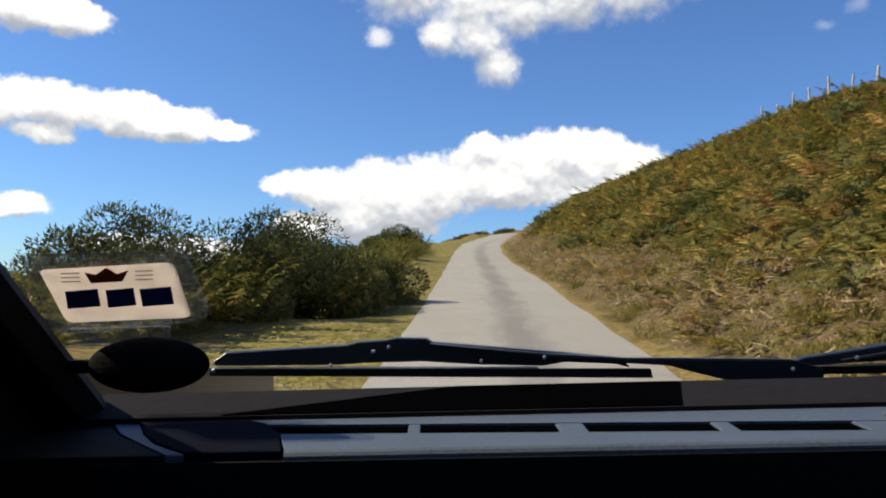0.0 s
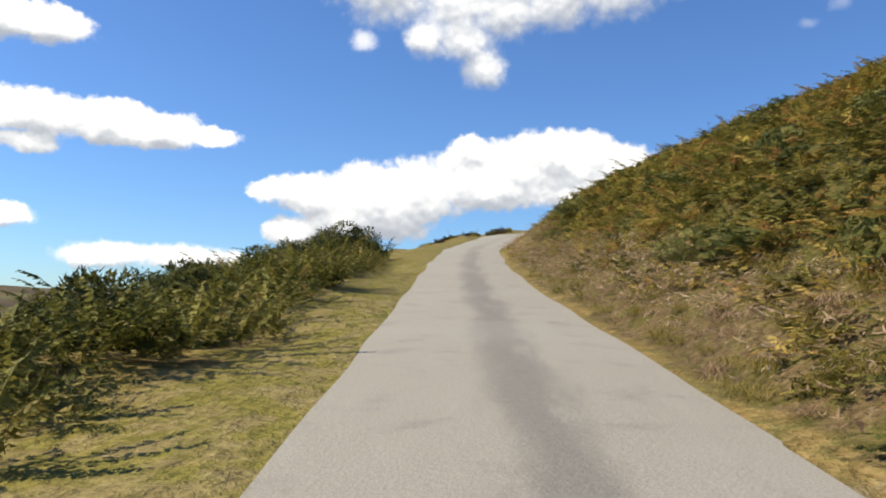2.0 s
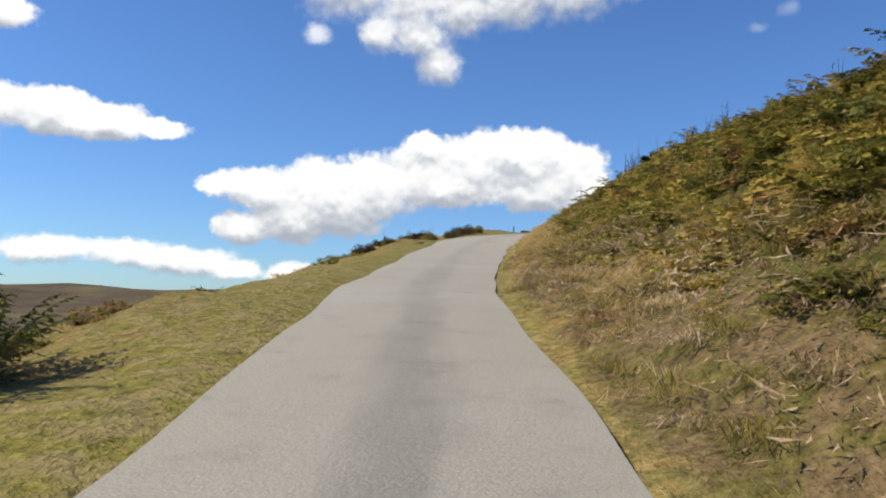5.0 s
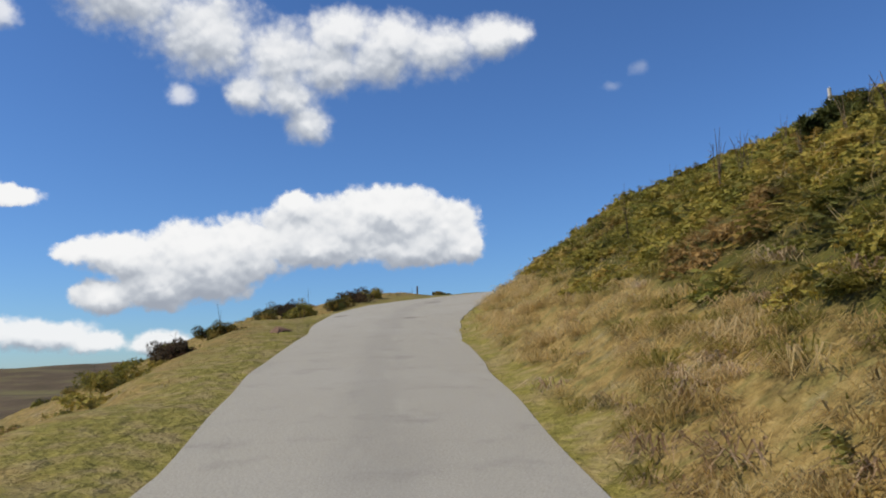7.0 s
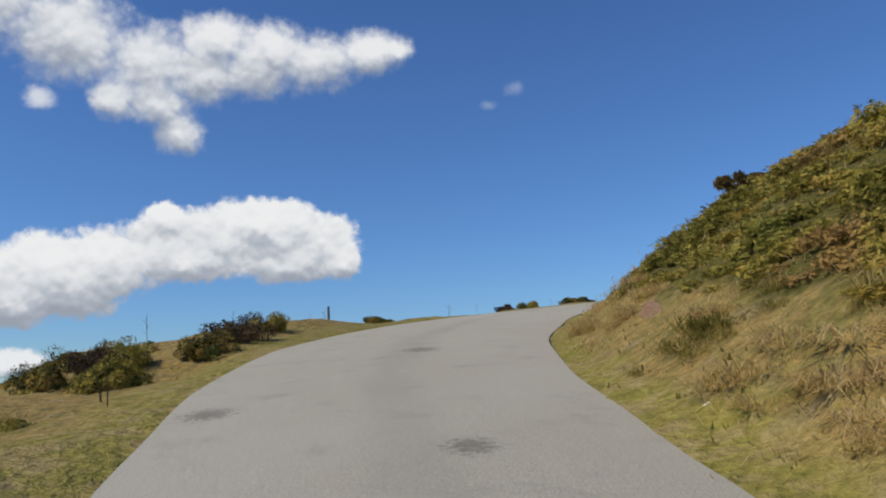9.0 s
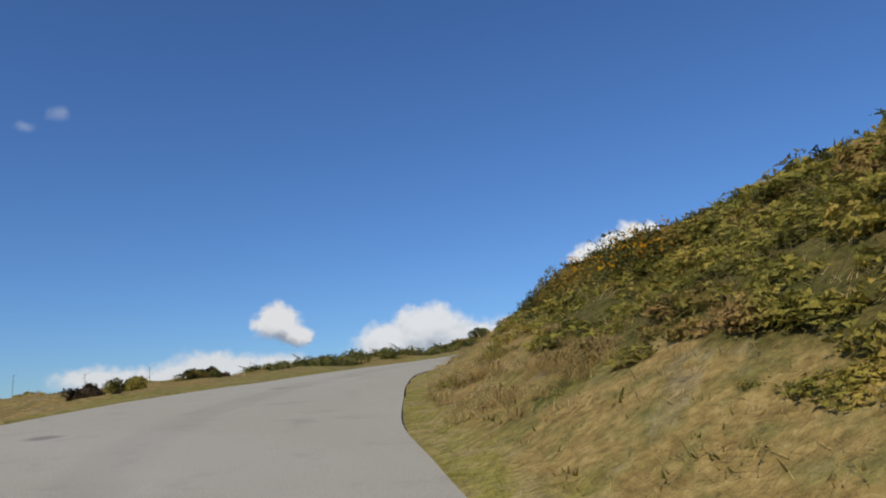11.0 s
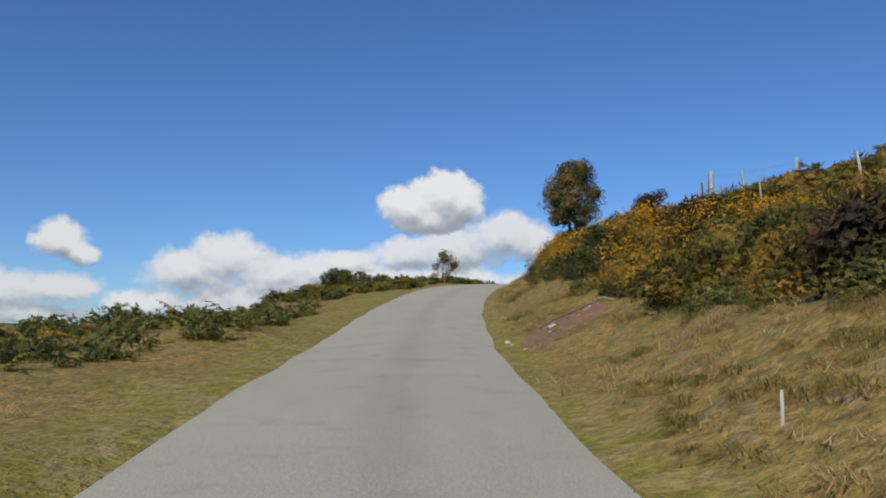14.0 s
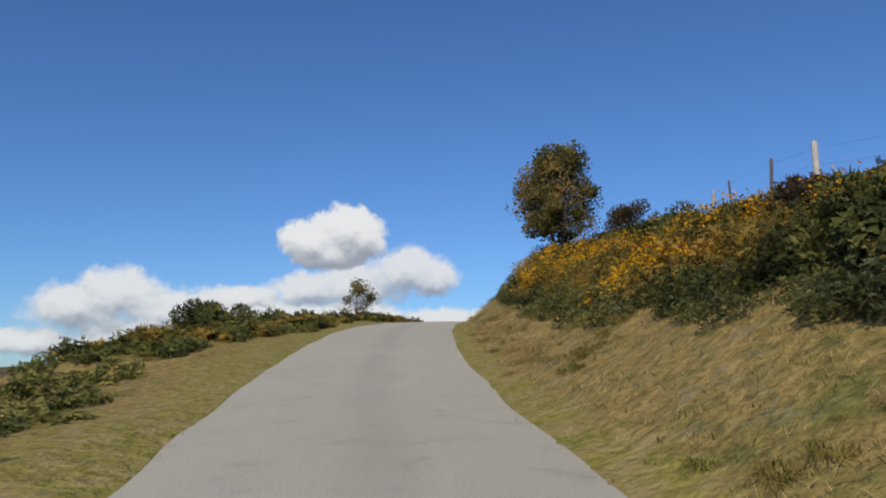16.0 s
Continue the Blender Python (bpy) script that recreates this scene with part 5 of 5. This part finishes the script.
STALK = leaf_material("dead_stalk", [(0.2, (0.10, 0.07, 0.045)), (0.8, (0.24, 0.17, 0.11))], (), 0.05)
s1, v1, x1, y1 = sow(46, 60, 100, 3.5, 11, 1)
s2, v2, x2, y2 = sow(28, 98, 150, 3.5, 10, -1)
scatter("dead_stalks", STALK, [dead_stalk()], np.r_[x1, x2], np.r_[y1, y2], rng.uniform(0.35, 0.95, len(x1) + len(x2)), "brown dead stalks standing above the scrub", "stalk")


def bare_stems(count):
    """A few thin bare wands from one foot, about 1 m high."""
    v, f = [], []
    for k in range(count):
        a, lean, tall = rng.uniform(0, 2 * np.pi), rng.uniform(0.03, 0.22), rng.uniform(0.65, 1.0)
        knots = [np.array([lean * t * t * math.cos(a) + 0.012 * math.sin(7 * t + k), lean * t * t * math.sin(a), tall * t]) for t in (0, 0.35, 0.7, 1.0)]
        for c in (np.array([1.0, 0, 0]), np.array([0, 1.0, 0])):
            n = len(v)
            for p, w in zip(knots, (0.009, 0.007, 0.005, 0.002)):
                v += [p - c * w, p + c * w]
            f += [t for q in (n, n + 2, n + 4) for t in ((q, q + 1, q + 3), (q, q + 3, q + 2))]
    return np.array(v), np.array(f)


s1, u1 = rng.uniform(72, 94, 22), rng.uniform(4.6, 9.0, 22)
s2, u2 = np.array([99.2, 99.6, 95.4, 93.2, 91.8]), np.array([-3.3, -3.6, -4.2, -4.8, -5.4])
x1, y1 = on_road(np.r_[s1, s2], np.r_[u1, u2])
scatter("bare_stems", STALK, [bare_stems(k) for k in (2, 3, 4)], x1, y1, np.r_[rng.uniform(0.65, 1.3, 22), rng.uniform(0.7, 1.0, 5)], "thin bare dead stems standing out of the scrub", "stalk")


# ---- the car, standing where the drive begins ----
def plain_material(name, dark, pale, rough, spec=0.4, scale=220.0, bump=0.15, metal=0.0):
    n = Nodes(name)
    p = n.coords()
    grain, wear = n.noise(p, scale, 3, 0.6), n.noise(p, 5.0, 5, 0.65)
    col = n.mix(n.smooth(wear, 0.35, 0.75), n.ramp(grain, [(0.3, dark), (0.7, pale)]), tuple(0.5 * (a + b) * 1.15 for a, b in zip(dark, pale)))
    n.bump(grain, bump, 0.002)
    return n.done(col, rough, spec, metal)


DASH_GREY = plain_material("dash_vinyl", (0.06, 0.077, 0.098), (0.096, 0.118, 0.145), 0.55)
# black trim; its near-black also stands in for shade inside the car
TRIM_SHADE_BLACK = plain_material("black_trim_and_shade", (0.003, 0.003, 0.0035), (0.006, 0.006, 0.007), 0.75, 0.15)
SEAL_GREY = plain_material("grey_rubber", (0.013, 0.011, 0.011), (0.021, 0.018, 0.018), 0.85, 0.08, 60.0, 0.05)
# dark navy that stands in for a shadow on the deck
NAVY = plain_material("pillar_shadow_navy", (0.0022, 0.003, 0.007), (0.004, 0.005, 0.011), 0.9, 0.05)
WIPER_BLACK = plain_material("wiper_paint", (0.010, 0.011, 0.014), (0.022, 0.023, 0.028), 0.35, 0.5)
# matt near-black that stands in for the shade inside the slots
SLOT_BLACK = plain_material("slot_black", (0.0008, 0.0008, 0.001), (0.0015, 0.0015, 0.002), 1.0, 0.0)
PAINT = plain_material("car_paint", (0.018, 0.012, 0.012), (0.026, 0.018, 0.018), 0.3, 0.5, 12.0, 0.02)
RUBBER = plain_material("tyre_rubber", (0.012, 0.012, 0.012), (0.025, 0.025, 0.025), 0.85, 0.2)
STEEL = plain_material("bright_steel", (0.45, 0.46, 0.47), (0.6, 0.6, 0.61), 0.3, 0.5, 60.0, 0.05, 0.9)


def card_material():
    """Thin cream card that lets daylight through."""
    n = Nodes("cream_card")
    grain = n.noise(n.coords(), 90.0, 4)
    col = n.ramp(grain, [(0.3, (0.93, 0.82, 0.69)), (0.7, (0.98, 0.88, 0.76))])
    mat = n.done(col, 0.7, 0.2)
    lit = n.node("ShaderNodeBsdfTranslucent")
    n.link(col, lit.inputs[0])
    both = n.node("ShaderNodeMixShader", Fac=0.93)
    n.link(n.bsdf.outputs[0], both.inputs[1])
    n.link(lit.outputs[0], both.inputs[2])
    n.link(both.outputs[0], n.out.inputs[0])
    return mat


CARD = card_material()
INK_BLUE = plain_material("blue_ink", (0.02, 0.045, 0.30), (0.028, 0.06, 0.36), 0.6)
INK_RED = plain_material("red_ink", (0.60, 0.09, 0.05), (0.70, 0.12, 0.07), 0.6)
INK_PALE = plain_material("pale_ink", (0.40, 0.28, 0.22), (0.46, 0.33, 0.26), 0.6)


def clear_plastic():
    """Clear sheet, hazy with scratches."""
    n = Nodes("clear_plastic")
    haze = n.noise(n.coords(), 45.0, 5, 0.7)
    n.done((0.50, 0.54, 0.55), 0.25, 0.5)
    clear = n.node("ShaderNodeBsdfTransparent")
    both = n.node("ShaderNodeMixShader")
    n.link(n.ramp(haze, [(0.35, (0.10, 0.10, 0.10)), (0.75, (0.45, 0.45, 0.45))]), both.inputs[0])
    n.link(clear.outputs[0], both.inputs[1])
    n.link(n.bsdf.outputs[0], both.inputs[2])
    n.link(both.outputs[0], n.out.inputs[0])
    return n.mat


PLASTIC = clear_plastic()
CAR_POSE = pose(0, 0, 1.30, 0, 0, -3.2) @ pose(0, 0, 0, 4.6, 0, 0) @ pose(0, 0, 0, 0, -3.7, 0)


def prism(bm, outline, y0, y1):
    """An outline of (x, z) drawn out along y."""
    a = [bm.verts.new((x, y0, z)) for x, z in outline]
    b = [bm.verts.new((x, y1, z)) for x, z in outline]
    n = len(outline)
    for k in range(n):
        bm.faces.new((a[k], a[(k + 1) % n], b[(k + 1) % n], b[k]))
    bm.faces.new(a[::-1])
    bm.faces.new(b)
    return bm


def slab(bm, corners, thick):
    """A plate with the given four corners, thickened along its normal."""
    p = [Vector(c) for c in corners]
    n = (p[1] - p[0]).cross(p[3] - p[0]).normalized() * thick
    top = [bm.verts.new(c + n / 2) for c in p]
    low = [bm.verts.new(c - n / 2) for c in p]
    for k in range(4):
        bm.faces.new((low[k], low[(k + 1) % 4], top[(k + 1) % 4], top[k]))
    bm.faces.new(top)
    bm.faces.new(low[::-1])
    return bm


def build_car():
    car = new("car")
    car.matrix_basis = CAR_POSE
    tagged(car, "small old dark car with a blue-grey slotted dashboard", "car")
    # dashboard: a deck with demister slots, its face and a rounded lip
    # the face's shadow is put into its near-black colour
    dash = part("dashboard", box(bmesh.new(), -0.52, 0.98, 0.80, 0.811, -0.62, -0.2165), TRIM_SHADE_BLACK, car, "lower dashboard face with its shadow put in as near-black")
    slots = [(-0.255, -0.095), (-0.081, 0.071), (0.101, 0.239), (0.258, 0.386), (0.535, 0.64), (0.66, 0.76)]

    def near(x):
        return 0.868 - 0.06 * x      # the row of slots runs a little askew

    bm = bmesh.new()
    plate(bm, [(-0.294, 0.955), (-0.262, near(-0.262) + 0.045), (0.98, near(0.98) + 0.045), (0.98, 0.955)], -0.222, -0.2075)
    plate(bm, [(-0.215, 0.812), (0.98, 0.812), (0.98, near(0.98)), (-0.238, near(-0.238))], -0.222, -0.2075)
    edges = [x for pair in slots for x in pair][1:] + [0.98]
    for a, b in zip(edges[0::2], edges[1::2]):
        plate(bm, [(a, near(a)), (b, near(b)), (b - 0.003, near(b) + 0.045), (a - 0.003, near(a) + 0.045)], -0.222, -0.2079)
    tube(bm, [(-0.215, 0.812, -0.2145), (0.2, 0.812, -0.2145), (0.98, 0.812, -0.2145)], [0.0075] * 3, 12)
    part("dash_deck", bm, DASH_GREY, dash, "blue-grey vinyl deck with demister slots")
    # a near-black plate just under the deck replaces each slot's depth and shade
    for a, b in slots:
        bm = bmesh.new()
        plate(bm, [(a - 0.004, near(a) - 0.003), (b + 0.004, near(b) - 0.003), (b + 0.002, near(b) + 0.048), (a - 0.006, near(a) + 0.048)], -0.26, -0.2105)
        part("demister_slot", bm, SLOT_BLACK, dash, "demister slot filled with near-black for the shade in it")
    # the pillar's shadow on the deck, laid on as a dark navy plate
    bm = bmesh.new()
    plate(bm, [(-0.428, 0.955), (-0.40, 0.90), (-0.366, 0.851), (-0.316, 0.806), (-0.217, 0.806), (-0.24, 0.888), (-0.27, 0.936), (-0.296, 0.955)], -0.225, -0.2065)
    part("end_cap", bm, NAVY, dash, "dark navy plate in the shape of the pillar's shadow")
    # deck-coloured strip that draws the sunlit streak beside that shadow
    bm = bmesh.new()
    plate(bm, [(-0.461, 0.955), (-0.43, 0.905), (-0.388, 0.86), (-0.337, 0.806), (-0.318, 0.806), (-0.368, 0.851), (-0.402, 0.90), (-0.43, 0.955)], -0.225, -0.2085)
    part("end_strip", bm, DASH_GREY, dash, "curved strip of the deck cut to the shape of a sunlit streak")
    # shade left of the streak, made as a near-black plate over the corner
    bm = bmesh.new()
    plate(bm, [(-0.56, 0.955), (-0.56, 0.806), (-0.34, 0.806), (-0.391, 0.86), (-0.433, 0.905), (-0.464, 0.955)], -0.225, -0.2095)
    part("corner_panel", bm, TRIM_SHADE_BLACK, dash, "near-black plate standing in for shade on the deck corner")
    part("cover_plate", box(bmesh.new(), 0.425, 0.505, 0.855, 0.91, -0.2065, -0.2025, 0.001), DASH_GREY, dash, "raised blank cover plate")
    bm = bmesh.new()
    ring = [(0.60 + 0.18 - 0.18 * math.cos(a), -0.30 + 0.19 * math.sin(a) ** 0.6) for a in np.linspace(0.02, math.pi - 0.02, 14)]
    prism(bm, ring, 0.52, 0.79)
    bmesh.ops.recalc_face_normals(bm, faces=bm.faces)
    part("instrument_hood", bm, DASH_GREY, dash, "dark rounded hood over the instruments")
    # seal, scuttle and bonnet in front of it
    part("windscreen_seal", slab(bmesh.new(), [(-0.56, 0.955, -0.208), (1.02, 0.955, -0.208), (1.02, 1.06, -0.197), (-0.56, 1.06, -0.197)], 0.012), SEAL_GREY, car, "dark grey rubber windscreen seal")
    # thin matt black wedge on top of the grey seal
    part("sealing_lip", slab(bmesh.new(), [(-0.33, 0.957, -0.2012), (0.22, 0.957, -0.2012), (0.24, 1.055, -0.1909), (-0.05, 1.055, -0.1909)], 0.002), SLOT_BLACK, car, "matt black wedge laid over the seal")
    part("scuttle", slab(bmesh.new(), [(-0.58, 1.06, -0.24), (1.04, 1.06, -0.24), (1.04, 1.24, -0.29), (-0.58, 1.24, -0.29)], 0.02), TRIM_SHADE_BLACK, car)
    bm = bmesh.new()
    slab(bm, [(-0.58, 1.24, -0.31), (1.04, 1.24, -0.31), (0.98, 2.0, -0.52), (-0.52, 2.0, -0.52)], 0.03)
    part("bonnet", bm, PAINT, car, "dark painted bonnet")
    part("nose", box(bmesh.new(), -0.52, 0.98, 1.98, 2.06, -1.02, -0.54, 0.03), PAINT, car)
    for x0, x1 in ((-0.62, -0.56), (1.02, 1.08)):
        part("side_panel", box(bmesh.new(), x0, x1, -1.3, 1.0, -1.06, -0.34, 0.02), PAINT, car)
        part("wing", slab(bmesh.new(), [(x0, 1.0, -0.40), (x1, 1.0, -0.40), (x1, 2.0, -0.56), (x0, 2.0, -0.56)], 0.5), PAINT, car)
        part("door", box(bmesh.new(), x0 + 0.01, x1 - 0.01, -0.45, 0.93, -0.34, -0.215, 0.01), TRIM_SHADE_BLACK, car, "black inner door top")
    # pillars and roof
    for side, x0, x1 in ((-1, -0.535, -0.62), (1, 0.995, 1.08)):
        bm = bmesh.new()
        tube(bm, [(x0, 1.0, -0.215), ((x0 * 2 + x1) / 3, 0.77, 0.03), (x1, 0.40, 0.42)], [0.045, 0.042, 0.04], 8)
        part("windscreen_pillar", bm, TRIM_SHADE_BLACK, car, "black windscreen pillar")
        bm = bmesh.new()
        tube(bm, [(x1, -0.45, -0.34), (x1, -0.5, 0.42)], [0.045, 0.045], 8)
        part("door_pillar", bm, TRIM_SHADE_BLACK, car)
        bm = bmesh.new()
        tube(bm, [(x1, -1.3, -0.34), (x1, -1.1, 0.42)], [0.06, 0.06], 8)
        part("rear_pillar", bm, TRIM_SHADE_BLACK, car)
    # added black panel that makes the shadowed area behind the pillar dark
    part("quarter_trim", slab(bmesh.new(), [(-0.54, 1.0, -0.215), (-0.57, 0.40, -0.22), (-0.62, 0.36, 0.42), (-0.615, 0.40, 0.42)], 0.012), TRIM_SHADE_BLACK, car, "black panel standing in for the shadow behind the pillar")
    # roof and tailgate are out of view, added to close and darken the cabin
    part("roof", box(bmesh.new(), -0.65, 1.11, -1.2, 0.42, 0.42, 0.47, 0.02), TRIM_SHADE_BLACK, car, "dark roof lining")
    part("tailgate", box(bmesh.new(), -0.6, 1.06, -1.36, -1.30, -1.0, 0.30, 0.02), TRIM_SHADE_BLACK, car)
    part("floor_pan", box(bmesh.new(), -0.58, 1.04, -1.3, 1.3, -1.08, -1.03), TRIM_SHADE_BLACK, car)
    part("bulkhead", box(bmesh.new(), -0.56, 1.02, 1.06, 1.09, -1.03, -0.26), TRIM_SHADE_BLACK, car)
    # wheels
    for x in (-0.62, 0.92):
        for y in (1.45, -0.85):
            bm = bmesh.new()
            ring = [(0.27 * math.cos(a), 0.27 * math.sin(a)) for a in np.linspace(0, math.tau, 28, endpoint=False)]
            va = [bm.verts.new((x, y + b, -1.03 + c)) for b, c in ring]
            vb = [bm.verts.new((x + 0.16, y + b, -1.03 + c)) for b, c in ring]
            for k in range(28):
                bm.faces.new((va[k], va[(k + 1) % 28], vb[(k + 1) % 28], vb[k]))
            bm.faces.new(va[::-1])
            bm.faces.new(vb)
            wheel = part("wheel", bm, RUBBER, car, "black rubber tyre")
            bm = bmesh.new()
            bmesh.ops.create_cone(bm, cap_ends=True, segments=24, radius1=0.16, radius2=0.15, depth=0.18, matrix=Matrix.Translation((x + 0.08, y, -1.03)) @ Matrix.Rotation(math.pi / 2, 4, "Y"))
            part("rim", bm, STEEL, wheel, "steel rim")
    # wipers parked at the foot of the windscreen
    build_wiper(car, [(-0.093, -0.150), (0.074, -0.169), (0.198, -0.179), (0.272, -0.181), (0.43, -0.187), (0.474, -0.201), (0.473, -0.229), (0.425, -0.228), (0.344, -0.216), (0.288, -0.201), (0.255, -0.191), (0.107, -0.179)],
                [(-0.422, -0.170), (-0.402, -0.157), (-0.315, -0.154), (-0.220, -0.151), (-0.203, -0.147), (-0.161, -0.145), (-0.143, -0.142), (-0.097, -0.144), (-0.089, -0.150), (0.074, -0.167), (0.19, -0.181),
                 (0.202, -0.195), (0.181, -0.189), (0.107, -0.184), (0.074, -0.189), (-0.018, -0.185), (-0.102, -0.178), (-0.196, -0.178), (-0.230, -0.180), (-0.420, -0.177)],
                (-0.428, -0.182), (0.232, -0.198), [(-0.416, -0.181), (-0.239, -0.178), (-0.175, -0.159), (-0.152, -0.153), (-0.016, -0.177), (0.076, -0.174)])
    build_wiper(car, [(0.50, -0.190), (0.62, -0.172), (0.72, -0.166), (0.86, -0.172), (0.98, -0.19), (1.0, -0.225), (0.96, -0.225), (0.86, -0.19), (0.70, -0.18), (0.60, -0.187)],
                [(0.422, -0.198), (0.45, -0.187), (0.514, -0.179), (0.569, -0.171), (0.65, -0.165), (0.70, -0.163), (0.76, -0.167), (0.93, -0.188), (0.97, -0.2), (0.80, -0.192), (0.70, -0.188), (0.568, -0.194), (0.45, -0.199)],
                (0.425, -0.201), (0.98, -0.205), [(0.43, -0.2), (0.52, -0.186), (0.66, -0.176), (0.74, -0.178)])
    for x, z in ((0.356, -0.221), (0.447, -0.230)):
        bm = bmesh.new()
        bmesh.ops.create_cone(bm, cap_ends=True, segments=12, radius1=0.009, radius2=0.007, depth=0.012, matrix=Matrix.Translation((x, 1.19, z)) @ Matrix.Rotation(0.5, 4, "X"))
        part("pivot_nut", bm, STEEL, car, "bright wiper pivot nut")
    return car


def plate(bm, outline, z0, z1):
    """An outline of (x, y), running anticlockwise or not, with its upper face at z1 and a worn upper edge."""
    area = sum(a[0] * b[1] - b[0] * a[1] for a, b in zip(outline, outline[1:] + outline[:1]))
    pts = outline if area > 0 else outline[::-1]
    cx, cy = sum(p[0] for p in pts) / len(pts), sum(p[1] for p in pts) / len(pts)
    low = [bm.verts.new((x, y, z0)) for x, y in pts]
    mid = [bm.verts.new((x, y, z1 - 0.001)) for x, y in pts]
    top = [bm.verts.new((x + 0.001 * (1 if x < cx else -1), y + 0.001 * (1 if y < cy else -1), z1)) for x, y in pts]
    n = len(pts)
    for a, b in ((low, mid), (mid, top)):
        for k in range(n):
            bm.faces.new((a[k], a[(k + 1) % n], b[(k + 1) % n], b[k]))
    bm.faces.new(top)
    bm.faces.new(low[::-1])
    return bm


def build_wiper(car, arm, bridge, left, right, rivets):
    """A pressed arm, a bridge of yokes, a strip for the sheen line, a rubber blade and rivets; outlines are (x, z)."""
    bm = prism(bmesh.new(), arm, 1.183, 1.197)
    bmesh.ops.recalc_face_normals(bm, faces=bm.faces)
    bmesh.ops.bevel(bm, geom=bm.edges[:], offset=0.002, segments=2, affect="EDGES")
    wiper = part("wiper", bm, WIPER_BLACK, car, "black wiper arm")
    bm = prism(bmesh.new(), bridge, 1.198, 1.214)
    bmesh.ops.recalc_face_normals(bm, faces=bm.faces)
    bmesh.ops.bevel(bm, geom=bm.edges[:], offset=0.0015, segments=1, affect="EDGES")
    part("bridge", bm, WIPER_BLACK, wiper, "black pressed-steel bridge")
    (x0, z0), (x1, z1) = left, right
    bm = prism(bmesh.new(), [(x0, z0), (x1, z1), (x1 + 0.003, z1 - 0.013), (x0 - 0.001, z0 - 0.010)], 1.20, 1.208)
    bmesh.ops.recalc_face_normals(bm, faces=bm.faces)
    part("blade", bm, RUBBER, wiper, "thin black rubber blade")
    # the sheen along the blade's upper edge, made as a bright metal strip
    m = (x0 * 0.25 + x1 * 0.75, z0 * 0.25 + z1 * 0.75)
    bm = prism(bmesh.new(), [(x0, z0 + 0.003), (m[0], m[1] + 0.003), (m[0], m[1] + 0.0015), (x0, z0 + 0.0015)], 1.192, 1.206)
    bmesh.ops.recalc_face_normals(bm, faces=bm.faces)
    part("spring_strip", bm, WIRE, wiper, "thin bright metal strip drawn for the sheen above the blade")
    for x, z in rivets:
        bm = bmesh.new()
        bmesh.ops.create_icosphere(bm, subdivisions=1, radius=0.0035, matrix=Matrix.Translation((x, 1.182, z)))
        part("rivet", bm, STEEL, wiper, "bright rivet")


def rounded(corners, radius, steps=4):
    """Corners of a flat outline, rounded: (x, z) points."""
    out = []
    n = len(corners)
    for k in range(n):
        p, c, q = (Vector(corners[(k + d) % n]) for d in (-1, 0, 1))
        a, b = c + (p - c).normalized() * radius, c + (q - c).normalized() * radius
        out += [tuple((1 - t) ** 2 * a + 2 * t * (1 - t) * c + t * t * b) for t in np.linspace(0, 1, steps)]
    return out


def build_badge():
    """A clear holder with a printed card, on an oval black foot that stands on the dashboard."""
    holder = new("badge_holder")
    holder.matrix_basis = CAR_POSE
    tagged(holder, "clear plastic badge holder with a cream printed card", "badge holder")
    part("cover", prism(bmesh.new(), rounded([(-0.572, 0.002), (-0.365, -0.001), (-0.336, -0.084), (-0.53, -0.099)], 0.018), 0.952, 0.960), PLASTIC, holder, "clear scratched plastic cover")
    card = part("card", prism(bmesh.new(), rounded([(-0.544, -0.018), (-0.379, -0.014), (-0.359, -0.081), (-0.511, -0.083)], 0.008), 0.947, 0.9515), CARD, holder, "cream card with a red crown and blue mark")
    # plain shapes stand in for the printed mark
    for x0, x1 in ((-0.508, -0.468), (-0.458, -0.424), (-0.416, -0.378)):
        part("blue_bar", slab(bmesh.new(), [(x0, 0.9455, -0.066), (x1, 0.9455, -0.064), (x1 - 0.003, 0.9455, -0.043), (x0 - 0.003, 0.9455, -0.045)], 0.0015), INK_BLUE, card)
    bm = bmesh.new()
    crown = [(-0.478, -0.036), (-0.440, -0.035), (-0.432, -0.022), (-0.446, -0.026), (-0.459, -0.018), (-0.472, -0.026), (-0.486, -0.023)]
    prism(bm, crown, 0.9445, 0.946)
    part("crown", bm, INK_RED, card, "small red crown")
    for z in (-0.024, -0.029, -0.034):
        for x0, x1 in ((-0.515, -0.492), (-0.424, -0.402)):
            part("rule", slab(bmesh.new(), [(x0, 0.9455, z), (x1, 0.9455, z), (x1, 0.9455, z + 0.0012), (x0, 0.9455, z + 0.0012)], 0.001), INK_PALE, card)
    bm = bmesh.new()
    bmesh.ops.create_uvsphere(bm, u_segments=32, v_segments=16, radius=1.0)
    for v in bm.verts:
        v.co = Vector((-0.405 + 0.074 * v.co.x, 0.93 + 0.016 * v.co.y, -0.134 + 0.033 * v.co.z))
    part("oval_foot", bm, TRIM_SHADE_BLACK, holder, "black oval foot")
    part("arm", box(bmesh.new(), -0.56, -0.45, 0.926, 0.938, -0.142, -0.126, 0.003), TRIM_SHADE_BLACK, holder, "black arm fixed to the pillar")
    part("clip", box(bmesh.new(), -0.51, -0.385, 0.94, 0.952, -0.11, -0.09, 0.003), PLASTIC, holder)
    # the holder leans back with the windscreen
    lean = 1.1
    for ob in list(holder.children) + list(card.children):
        if ob.name.split(".")[0] not in ("oval_foot", "arm"):
            for v in ob.data.vertices:
                v.co = v.co * ((v.co.y - lean * 0.09) / (v.co.y + lean * v.co.z))
    return holder


build_car()
build_badge()
